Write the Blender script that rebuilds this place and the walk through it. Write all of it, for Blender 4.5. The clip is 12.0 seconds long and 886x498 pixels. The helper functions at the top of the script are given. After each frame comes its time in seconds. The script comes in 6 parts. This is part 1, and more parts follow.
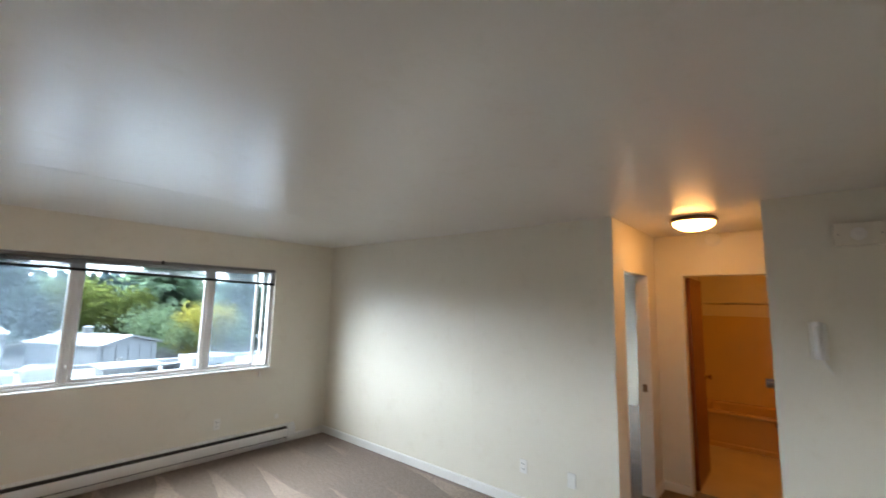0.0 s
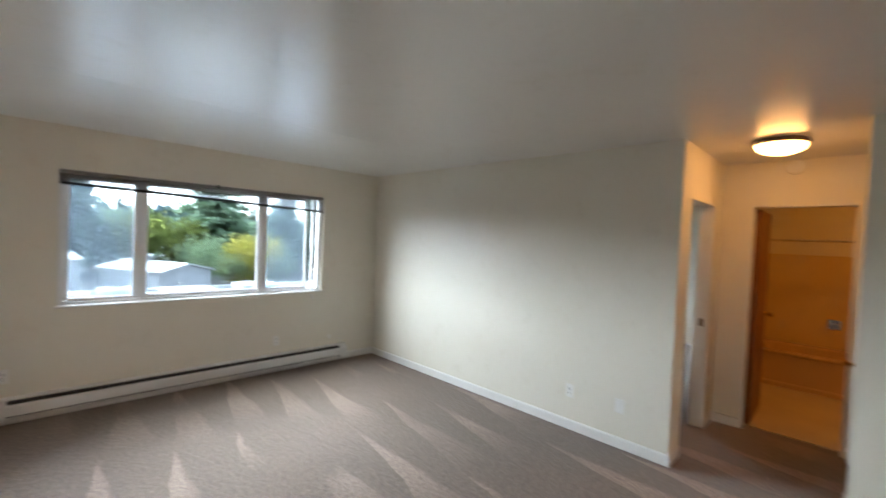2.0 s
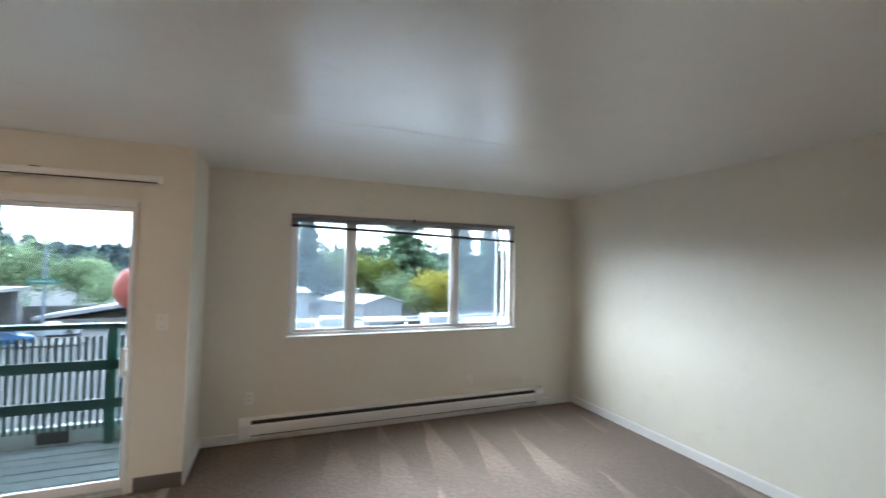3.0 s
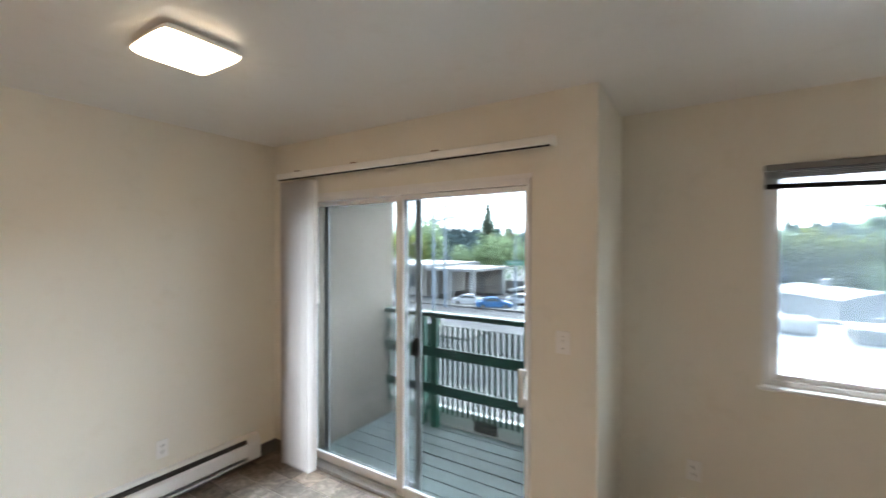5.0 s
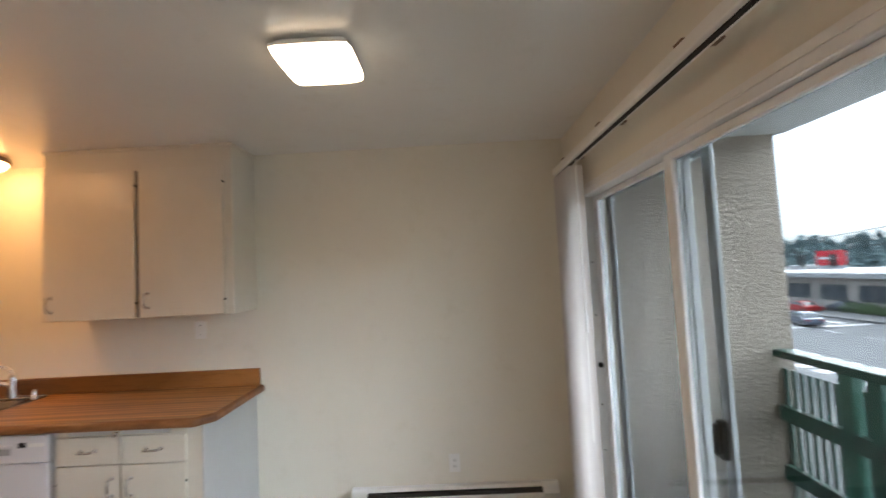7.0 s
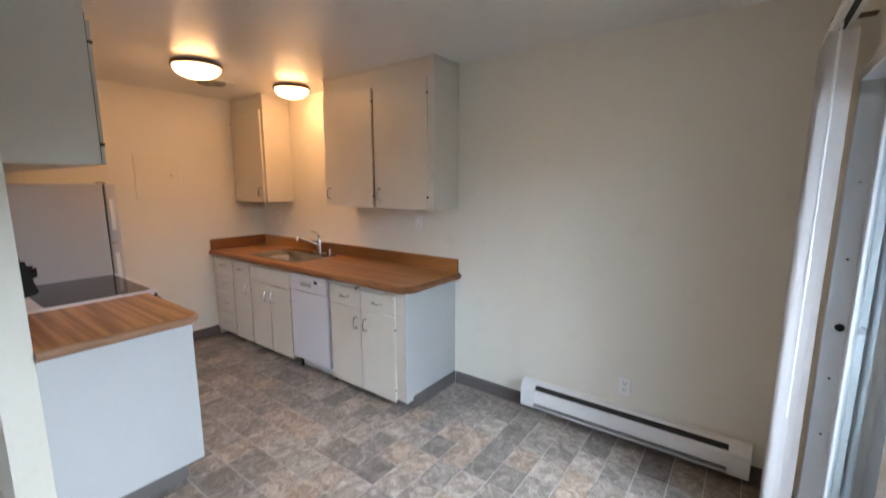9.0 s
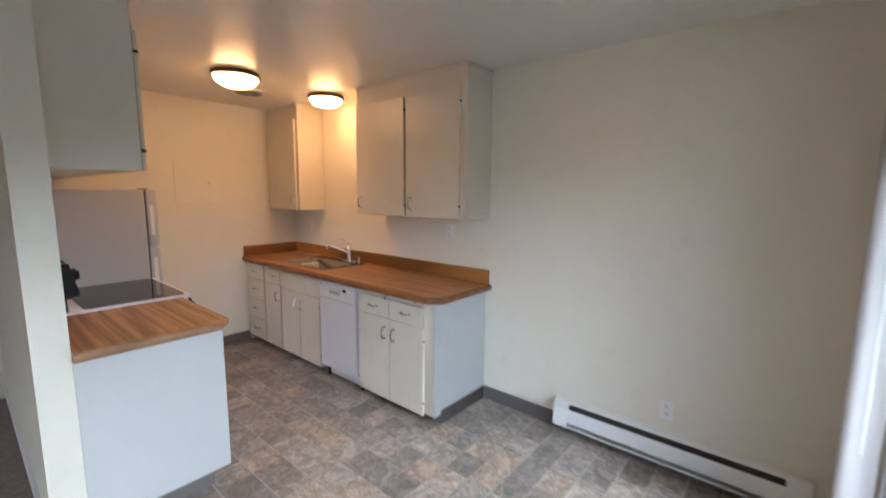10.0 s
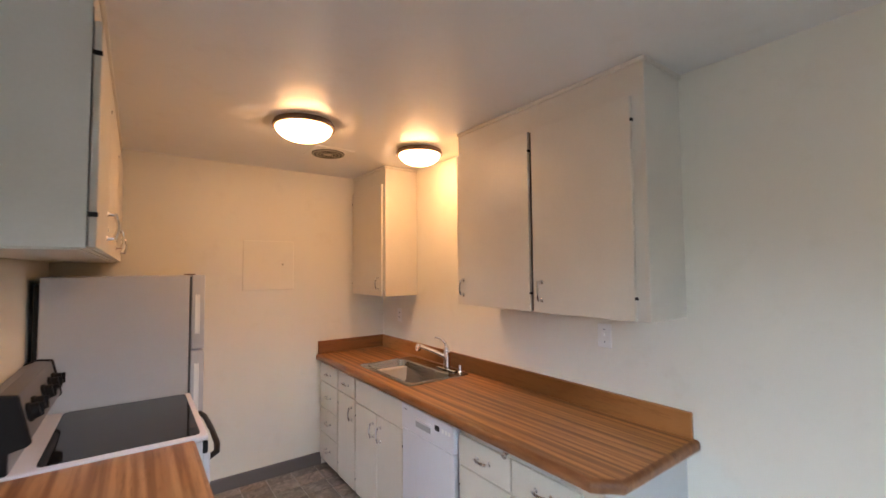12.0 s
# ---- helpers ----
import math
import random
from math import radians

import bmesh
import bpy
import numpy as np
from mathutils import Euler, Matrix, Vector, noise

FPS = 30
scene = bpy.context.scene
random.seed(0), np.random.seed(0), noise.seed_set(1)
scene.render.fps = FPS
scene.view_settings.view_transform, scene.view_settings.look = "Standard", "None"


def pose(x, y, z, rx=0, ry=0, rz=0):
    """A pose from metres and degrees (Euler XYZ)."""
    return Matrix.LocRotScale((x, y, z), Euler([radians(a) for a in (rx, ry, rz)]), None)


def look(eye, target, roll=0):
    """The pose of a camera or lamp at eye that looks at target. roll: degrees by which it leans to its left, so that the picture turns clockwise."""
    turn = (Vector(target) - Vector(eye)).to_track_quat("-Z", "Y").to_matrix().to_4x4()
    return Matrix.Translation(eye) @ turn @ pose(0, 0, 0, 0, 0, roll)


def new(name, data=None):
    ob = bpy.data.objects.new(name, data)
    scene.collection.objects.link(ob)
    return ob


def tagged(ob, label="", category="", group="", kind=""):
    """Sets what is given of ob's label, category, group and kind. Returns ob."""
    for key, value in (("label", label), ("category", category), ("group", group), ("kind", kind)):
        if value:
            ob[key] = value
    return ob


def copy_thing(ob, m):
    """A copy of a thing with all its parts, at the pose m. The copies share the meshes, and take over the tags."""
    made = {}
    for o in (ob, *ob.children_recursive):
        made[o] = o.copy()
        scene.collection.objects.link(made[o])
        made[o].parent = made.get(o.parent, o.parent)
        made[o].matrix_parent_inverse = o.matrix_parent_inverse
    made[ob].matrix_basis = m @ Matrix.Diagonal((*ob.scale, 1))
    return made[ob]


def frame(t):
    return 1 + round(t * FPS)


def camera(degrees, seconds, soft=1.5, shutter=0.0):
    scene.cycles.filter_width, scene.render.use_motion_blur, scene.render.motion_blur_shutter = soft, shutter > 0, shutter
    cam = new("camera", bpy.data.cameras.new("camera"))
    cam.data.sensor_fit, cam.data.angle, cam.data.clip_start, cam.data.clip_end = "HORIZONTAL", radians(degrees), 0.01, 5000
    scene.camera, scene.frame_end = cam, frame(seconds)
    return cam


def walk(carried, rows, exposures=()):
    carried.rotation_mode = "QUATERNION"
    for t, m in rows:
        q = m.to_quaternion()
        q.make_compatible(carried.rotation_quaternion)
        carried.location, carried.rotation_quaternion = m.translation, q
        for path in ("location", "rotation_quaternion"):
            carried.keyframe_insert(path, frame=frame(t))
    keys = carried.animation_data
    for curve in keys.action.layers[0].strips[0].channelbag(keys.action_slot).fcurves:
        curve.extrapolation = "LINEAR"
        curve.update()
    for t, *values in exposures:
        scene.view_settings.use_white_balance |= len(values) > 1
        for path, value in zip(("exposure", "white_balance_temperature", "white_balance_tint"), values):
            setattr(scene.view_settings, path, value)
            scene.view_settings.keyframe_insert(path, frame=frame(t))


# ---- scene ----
cam = camera(93.7, 12.0, soft=1.5, shutter=0.5)
PATH = [
    (0, (3.038, -4.246, 1.726), (4.547, -2.958, 1.981), 1.3),
    (0.5, (3.035, -4.243, 1.703), (4.686, -3.119, 1.788), 1.4),
    (1, (3.033, -4.224, 1.63), (4.737, -3.187, 1.478), 1.9),
    (1.5, (3.024, -4.198, 1.597), (4.648, -3.048, 1.398), 2.5),
    (2, (3.007, -4.082, 1.629), (4.42, -2.668, 1.579), 2.5),
    (2.5, (3.063, -3.79, 1.622), (4.139, -2.105, 1.668), 1.8),
    (3, (3.091, -3.502, 1.602), (3.822, -1.642, 1.683), 1.0),
    (3.5, (3.023, -3.106, 1.653), (3.378, -1.138, 1.697), 1.1),
    (3.7, (3.023, -2.978, 1.653), (3.195, -0.985, 1.688), 1.1),
    (5.3, (2.912, -1.876, 1.653), (1.583, -0.381, 1.644), -0.5),
    (5.5, (2.896, -1.736, 1.63), (1.416, -0.392, 1.636), -0.8),
    (6, (2.861, -1.351, 1.631), (1.083, -0.435, 1.66), -1.5),
    (6.5, (2.817, -1.074, 1.592), (0.877, -0.595, 1.659), -2.3),
    (7, (2.756, -0.78, 1.593), (0.759, -0.815, 1.699), -2.9),
    (7.2, (2.727, -0.665, 1.608), (0.745, -0.906, 1.719), -2.8),
    (8.8, (2.614, -0.297, 1.607), (1.001, -1.459, 1.387), -0.5),
    (9, (2.604, -0.299, 1.599), (1.015, -1.472, 1.283), -0.0),
    (9.5, (2.599, -0.315, 1.553), (1.043, -1.491, 1.111), 0.9),
    (10, (2.57, -0.362, 1.587), (1.055, -1.64, 1.32), 0.5),
    (10.5, (2.449, -0.567, 1.61), (1.025, -1.968, 1.501), -0.1),
    (11, (2.282, -0.828, 1.618), (0.96, -2.329, 1.592), -0.6),
    (11.5, (2.037, -1.063, 1.618), (0.809, -2.642, 1.659), -0.7),
    (12, (1.862, -1.273, 1.617), (0.679, -2.882, 1.713), -0.5),
]
walk(cam, [(t, look(e, g, r)) for t, e, g, r in PATH], exposures=[(0, 4.18, 6800, 11), (1.5, 4.2, 6850, 11), (2.5, 4.0, 6600, 10), (3.5, 3.98, 6550, 10), (5.5, 4.12, 7300, 13), (6.5, 3.87, 7250, 14), (7.2, 3.75, 7450, 15), (9.0, 3.83, 6500, 13), (9.6, 3.83, 6500, 13), (10.5, 3.98, 6600, 14), (12.0, 4.08, 6450, 14)])

# ---- world, sun, exposure ----
world = bpy.data.worlds.new("overcast_sky")
scene.world = world
world.use_nodes = True
wn = world.node_tree
sky = wn.nodes.new("ShaderNodeTexSky")
sky.sky_type = 'NISHITA'
sky.sun_disc = False
sky.sun_elevation = radians(39)
sky.sun_rotation = radians(12)
sky.air_density, sky.dust_density, sky.ozone_density = 1.0, 3.0, 1.0
veil = wn.nodes.new("ShaderNodeHueSaturation")
veil.inputs["Saturation"].default_value = 0.22
wn.links.new(sky.outputs[0], veil.inputs["Color"])
cool = wn.nodes.new("ShaderNodeMix")
cool.data_type, cool.blend_type = 'RGBA', 'MULTIPLY'
cool.inputs[0].default_value = 1.0
cool.inputs[7].default_value = (0.80, 1.0, 1.24, 1)
wn.links.new(veil.outputs[0], cool.inputs[6])
wn.links.new(cool.outputs[2], wn.nodes["Background"].inputs[0])
wn.nodes["Background"].inputs[1].default_value = 0.15
sun_data = bpy.data.lights.new("sun", 'SUN')
sun_data.energy, sun_data.angle, sun_data.color = 1.9, radians(75), (0.87, 1.0, 1.14)
sun = new("sun", sun_data)
sun.matrix_world = look((0, 0, 30), (Vector((0, 0, 30)) + Vector((0.60, -0.68, -0.60))))


# ---- materials ----
def nodes_of(name):
    m = bpy.data.materials.new(name)
    m.use_nodes = True
    return m, m.node_tree, m.node_tree.nodes["Principled BSDF"]


def noise_tex(nt, scale, detail=4.0, rough=0.55, stretch=(1, 1, 1)):
    tc = nt.nodes.new("ShaderNodeTexCoord")
    mp = nt.nodes.new("ShaderNodeMapping")
    mp.inputs["Scale"].default_value = stretch
    nz = nt.nodes.new("ShaderNodeTexNoise")
    nz.inputs["Scale"].default_value = scale
    nz.inputs["Detail"].default_value = detail
    nz.inputs["Roughness"].default_value = rough
    nt.links.new(tc.outputs["Object"], mp.inputs[0])
    nt.links.new(mp.outputs[0], nz.inputs["Vector"])
    return nz.outputs["Fac"]


def ramp(nt, fac, stops):
    r = nt.nodes.new("ShaderNodeValToRGB")
    e = r.color_ramp.elements
    while len(e) < len(stops):
        e.new(0.5)
    for k, (p, c) in enumerate(stops):
        e[k].position, e[k].color = p, (*c, 1)
    nt.links.new(fac, r.inputs[0])
    return r.outputs[0]


def mix(nt, fac, a, b, mode='MIX'):
    m = nt.nodes.new("ShaderNodeMix")
    m.data_type, m.blend_type = 'RGBA', mode
    for sock, v in ((m.inputs[0], fac), (m.inputs[6], a), (m.inputs[7], b)):
        if isinstance(v, (float, int)):
            sock.default_value = v
        elif isinstance(v, tuple):
            sock.default_value = (*v, 1)
        else:
            nt.links.new(v, sock)
    return m.outputs[2]


def bump(nt, b, height, strength, dist=0.01):
    n = nt.nodes.new("ShaderNodeBump")
    n.inputs["Strength"].default_value = strength
    n.inputs["Distance"].default_value = dist
    nt.links.new(height, n.inputs["Height"])
    nt.links.new(n.outputs[0], b.inputs["Normal"])


def shade(c, k):
    return tuple(min(1, v * k) for v in c)


def plain(name, col, rough=0.5, metal=0.0, var=0.06, big=1.5, fine=60.0, relief=0.05, spec=0.5):
    """Paint, metal or plastic: broad stains, fine grain, fine relief."""
    m, nt, b = nodes_of(name)
    broad = ramp(nt, noise_tex(nt, big), [(0.3, shade(col, 1 - var)), (0.7, shade(col, 1 + var * 0.6))])
    grain = ramp(nt, noise_tex(nt, fine, 2), [(0.25, (1 - var * 0.7,) * 3), (0.75, (1, 1, 1))])
    nt.links.new(mix(nt, 1.0, broad, grain, 'MULTIPLY'), b.inputs["Base Color"])
    rv = nt.nodes.new("ShaderNodeMapRange")
    rv.inputs[3].default_value, rv.inputs[4].default_value = rough * 0.88, min(1, rough * 1.12)
    nt.links.new(noise_tex(nt, big * 3), rv.inputs[0])
    nt.links.new(rv.outputs[0], b.inputs["Roughness"])
    b.inputs["Metallic"].default_value = metal
    b.inputs["Specular IOR Level"].default_value = spec
    if relief:
        bump(nt, b, noise_tex(nt, fine, 3), relief, 0.004)
    return m


def lit(name, col, power):
    m, nt, b = nodes_of(name)
    b.inputs["Base Color"].default_value = (0.9, 0.9, 0.88, 1)
    b.inputs["Roughness"].default_value = 0.35
    b.inputs["Emission Color"].default_value = (*col, 1)
    b.inputs["Emission Strength"].default_value = power
    return m


def glass(name, tint=(0.46, 0.48, 0.485)):
    m, nt, b = nodes_of(name)
    out = nt.nodes["Material Output"]
    tr = nt.nodes.new("ShaderNodeBsdfTransparent")
    tr.inputs[0].default_value = (*tint, 1)
    gl = nt.nodes.new("ShaderNodeBsdfGlossy")
    gl.inputs["Roughness"].default_value = 0.02
    lw = nt.nodes.new("ShaderNodeLayerWeight")
    lw.inputs[0].default_value = 0.5
    pw = nt.nodes.new("ShaderNodeMath")
    pw.operation = 'POWER'
    pw.inputs[1].default_value = 5.0
    nt.links.new(lw.outputs["Facing"], pw.inputs[0])
    fr = nt.nodes.new("ShaderNodeMath")
    fr.operation = 'MULTIPLY_ADD'
    fr.inputs[1].default_value, fr.inputs[2].default_value = 0.5, 0.02
    nt.links.new(pw.outputs[0], fr.inputs[0])
    mx = nt.nodes.new("ShaderNodeMixShader")
    nt.links.new(fr.outputs[0], mx.inputs[0])
    nt.links.new(tr.outputs[0], mx.inputs[1])
    nt.links.new(gl.outputs[0], mx.inputs[2])
    nt.links.new(mx.outputs[0], out.inputs[0])
    return m


def screened(name, tint, cover):
    """Insect mesh: fine threads that let most of the view through and scatter some daylight."""
    m, nt, b = nodes_of(name)
    tr = nt.nodes.new("ShaderNodeBsdfTransparent")
    tl = nt.nodes.new("ShaderNodeBsdfTranslucent")
    tl.inputs[0].default_value = (*tint, 1)
    mx = nt.nodes.new("ShaderNodeMixShader")
    mx.inputs[0].default_value = cover
    nt.links.new(tr.outputs[0], mx.inputs[1])
    nt.links.new(tl.outputs[0], mx.inputs[2])
    nt.links.new(mx.outputs[0], nt.nodes["Material Output"].inputs[0])
    return m


def wood_laminate(name, dark, light, along, rough=0.35, fine=14.0, crisp=0.16):
    """Printed plank laminate: long strips with their own tone, drawn-out grain."""
    m, nt, b = nodes_of(name)
    across = (1.0, fine, 1.0) if along == 'x' else (fine, 1.0, 1.0)
    stretch = (0.35, 5.0, 3.0) if along == 'x' else (5.0, 0.35, 3.0)
    strips = noise_tex(nt, 1.9, 1, 0.4, (across[0] * 0.35, across[1], 1) if along == 'x' else (across[0], across[1] * 0.35, 1))
    grain = noise_tex(nt, 14, 6, 0.7, stretch)
    base = ramp(nt, strips, [(0.5 - crisp, dark), (0.5, tuple((p + q) / 2 for p, q in zip(dark, light))), (0.5 + crisp, light)])
    lines = ramp(nt, grain, [(0.3, (0.62, 0.55, 0.49)), (0.5, (1, 1, 1)), (0.8, (0.88, 0.83, 0.79))])
    nt.links.new(mix(nt, 1.0, base, lines, 'MULTIPLY'), b.inputs["Base Color"])
    b.inputs["Roughness"].default_value = rough
    bump(nt, b, grain, 0.04, 0.003)
    return m


def wood_grain(name, dark, light, stretch, rough=0.4):
    m, nt, b = nodes_of(name)
    g = noise_tex(nt, 9, 6, 0.65, stretch)
    w = noise_tex(nt, 1.2, 2)
    c = ramp(nt, g, [(0.3, dark), (0.7, light)])
    t = ramp(nt, w, [(0.3, (0.82, 0.8, 0.78)), (0.7, (1, 1, 1))])
    nt.links.new(mix(nt, 1.0, c, t, 'MULTIPLY'), b.inputs["Base Color"])
    b.inputs["Roughness"].default_value = rough
    bump(nt, b, g, 0.12, 0.003)
    return m


def wall_paint(name, col, rough, spec=0.5, ior=1.5):
    m, nt, b = nodes_of(name)
    broad = ramp(nt, noise_tex(nt, 0.9, 3), [(0.3, shade(col, 0.955)), (0.7, col)])
    smudge = ramp(nt, noise_tex(nt, 5.5, 6, 0.7), [(0.28, (0.95, 0.94, 0.92)), (0.45, (1, 1, 1))])
    nt.links.new(mix(nt, 1.0, broad, smudge, 'MULTIPLY'), b.inputs["Base Color"])
    b.inputs["Roughness"].default_value = rough
    b.inputs["Specular IOR Level"].default_value = spec
    b.inputs["IOR"].default_value = ior
    peel = noise_tex(nt, 140, 3, 0.6)
    wave = noise_tex(nt, 4, 2)
    bm_ = nt.nodes.new("ShaderNodeBump")
    bm_.inputs["Strength"].default_value, bm_.inputs["Distance"].default_value = 0.08, 0.004
    nt.links.new(peel, bm_.inputs["Height"])
    b2 = nt.nodes.new("ShaderNodeBump")
    b2.inputs["Strength"].default_value, b2.inputs["Distance"].default_value = 0.06, 0.03
    nt.links.new(wave, b2.inputs["Height"])
    nt.links.new(bm_.outputs[0], b2.inputs["Normal"])
    nt.links.new(b2.outputs[0], b.inputs["Normal"])
    return m


def carpet_mat(name):
    """Cut-pile carpet; the nap lies in long strokes left by the vacuum."""
    m, nt, b = nodes_of(name)
    pile = noise_tex(nt, 170, 4, 0.75)
    tuft = noise_tex(nt, 38, 5, 0.7)
    tcw = nt.nodes.new("ShaderNodeTexCoord")
    warp = nt.nodes.new("ShaderNodeTexNoise")
    warp.inputs["Scale"].default_value, warp.inputs["Detail"].default_value = 1.3, 3
    nt.links.new(tcw.outputs["Object"], warp.inputs["Vector"])
    wob = nt.nodes.new("ShaderNodeVectorMath")
    wob.operation = 'MULTIPLY_ADD'
    wob.inputs[1].default_value = (0.13, 0.13, 0)
    nt.links.new(warp.outputs["Color"], wob.inputs[0])
    nt.links.new(tcw.outputs["Object"], wob.inputs[2])
    mpw = nt.nodes.new("ShaderNodeMapping")
    mpw.inputs["Rotation"].default_value = (0, 0, radians(13))
    nt.links.new(wob.outputs[0], mpw.inputs[0])
    sep = nt.nodes.new("ShaderNodeSeparateXYZ")
    nt.links.new(mpw.outputs[0], sep.inputs[0])

    def calc(op, *args, clamp=False):
        n = nt.nodes.new("ShaderNodeMath")
        n.operation, n.use_clamp = op, clamp
        for k, v in enumerate(args):
            if isinstance(v, (int, float)):
                n.inputs[k].default_value = v
            else:
                nt.links.new(v, n.inputs[k])
        return n.outputs[0]

    # each pass of the vacuum leaves a wedge that starts narrow at the wall
    cell = calc('DIVIDE', sep.outputs[0], 0.43)
    lane = nt.nodes.new("ShaderNodeTexWhiteNoise")
    lane.noise_dimensions = '1D'
    nt.links.new(calc('FLOOR', cell), lane.inputs["W"])
    far = calc('SUBTRACT', calc('MULTIPLY', lane.outputs["Value"], 0.7), sep.outputs[1])
    v = calc('FRACT', calc('DIVIDE', far, 1.45))
    u = calc('FRACT', cell)
    wedge = calc('MULTIPLY', calc('SUBTRACT', calc('MULTIPLY', v, 0.75), u), 14.0, clamp=True)
    wedge = calc('MULTIPLY', wedge, calc('MULTIPLY', calc('SUBTRACT', 1.0, v), 2.2, clamp=True))
    where = ramp(nt, noise_tex(nt, 0.8, 1.5, 0.5), [(0.40, (0, 0, 0)), (0.56, (1, 1, 1))])
    near = calc('MULTIPLY', calc('ADD', sep.outputs[1], 3.6), 0.6, clamp=True)
    stroke = calc('MULTIPLY', calc('MULTIPLY', wedge, where), near)
    patch = noise_tex(nt, 1.1, 4)
    c = ramp(nt, tuft, [(0.3, (0.112, 0.080, 0.059)), (0.7, (0.295, 0.220, 0.168))])
    p = ramp(nt, pile, [(0.3, (0.62, 0.6, 0.58)), (0.7, (1.15, 1.13, 1.1))])
    s = ramp(nt, stroke, [(0.0, (0.94, 0.94, 0.94)), (1.0, (1.55, 1.59, 1.63))])
    q = ramp(nt, patch, [(0.3, (0.9, 0.9, 0.9)), (0.7, (1.06, 1.06, 1.06))])
    c = mix(nt, 1.0, c, p, 'MULTIPLY')
    c = mix(nt, 1.0, c, s, 'MULTIPLY')
    c = mix(nt, 1.0, c, q, 'MULTIPLY')
    nt.links.new(c, b.inputs["Base Color"])
    b.inputs["Roughness"].default_value = 0.95
    b.inputs["Specular IOR Level"].default_value = 0.15
    b.inputs["Sheen Weight"].default_value = 0.25
    bump(nt, b, tuft, 0.5, 0.010)
    return m


def slate_tile(name):
    """Printed slate: each tile takes its own tone, with cloudy veins."""
    m, nt, b = nodes_of(name)
    info = nt.nodes.new("ShaderNodeObjectInfo")
    tone = ramp(nt, info.outputs["Random"], [(0.0, (0.132, 0.115, 0.103)), (0.2, (0.200, 0.172, 0.149)), (0.42, (0.275, 0.238, 0.206)), (0.6, (0.160, 0.145, 0.133)),
                                             (0.8, (0.300, 0.258, 0.222)), (0.94, (0.270, 0.210, 0.165))])
    tc = nt.nodes.new("ShaderNodeTexCoord")
    off = nt.nodes.new("ShaderNodeVectorMath")
    off.operation = 'MULTIPLY_ADD'
    nt.links.new(info.outputs["Location"], off.inputs[0])
    off.inputs[1].default_value = (7.3, 5.1, 3.7)
    nt.links.new(tc.outputs["Object"], off.inputs[2])
    n1 = nt.nodes.new("ShaderNodeTexNoise")
    n1.inputs["Scale"].default_value, n1.inputs["Detail"].default_value, n1.inputs["Distortion"].default_value = 10, 6, 1.8
    nt.links.new(off.outputs[0], n1.inputs["Vector"])
    n2 = nt.nodes.new("ShaderNodeTexNoise")
    n2.inputs["Scale"].default_value, n2.inputs["Detail"].default_value, n2.inputs["Distortion"].default_value = 42, 6, 2.2
    nt.links.new(off.outputs[0], n2.inputs["Vector"])
    cloud = ramp(nt, n1.outputs["Fac"], [(0.3, (0.6, 0.585, 0.575)), (0.5, (0.95, 0.94, 0.92)), (0.66, (1.42, 1.40, 1.38))])
    vein = ramp(nt, n2.outputs["Fac"], [(0.38, (0.74, 0.72, 0.71)), (0.5, (1, 1, 1)), (0.62, (1.2, 1.19, 1.17))])
    c = mix(nt, 1.0, tone, cloud, 'MULTIPLY')
    c = mix(nt, 1.0, c, vein, 'MULTIPLY')
    nt.links.new(c, b.inputs["Base Color"])
    b.inputs["Roughness"].default_value = 0.38
    bump(nt, b, n2.outputs["Fac"], 0.08, 0.002)
    return m


def stucco_mat(name):
    m, nt, b = nodes_of(name)
    lumps = noise_tex(nt, 26, 5, 0.66, (1, 1, 2.0))
    stain = noise_tex(nt, 1.3, 4, 0.6, (1, 1, 0.5))
    c = ramp(nt, lumps, [(0.34, (0.33, 0.265, 0.212)), (0.66, (0.60, 0.505, 0.415))])
    s = ramp(nt, stain, [(0.3, (0.72, 0.71, 0.7)), (0.6, (1, 1, 1))])
    nt.links.new(mix(nt, 1.0, c, s, 'MULTIPLY'), b.inputs["Base Color"])
    b.inputs["Roughness"].default_value = 0.9
    bump(nt, b, lumps, 1.0, 0.04)
    return m


def leaf_mat(name, dark, light):
    """Leaves that let part of the light through."""
    m, nt, b = nodes_of(name)
    geo = nt.nodes.new("ShaderNodeNewGeometry")
    c = ramp(nt, geo.outputs["Random Per Island"], [(0.0, dark), (1.0, light)])
    t = ramp(nt, noise_tex(nt, 0.6, 3), [(0.3, (0.75, 0.78, 0.8)), (0.7, (1.1, 1.1, 1.05))])
    col = mix(nt, 1.0, c, t, 'MULTIPLY')
    nt.links.new(col, b.inputs["Base Color"])
    b.inputs["Roughness"].default_value = 0.7
    tl = nt.nodes.new("ShaderNodeBsdfTranslucent")
    nt.links.new(col, tl.inputs[0])
    ms = nt.nodes.new("ShaderNodeMixShader")
    ms.inputs[0].default_value = 0.68
    nt.links.new(b.outputs[0], ms.inputs[1])
    nt.links.new(tl.outputs[0], ms.inputs[2])
    nt.links.new(ms.outputs[0], nt.nodes["Material Output"].inputs[0])
    return m


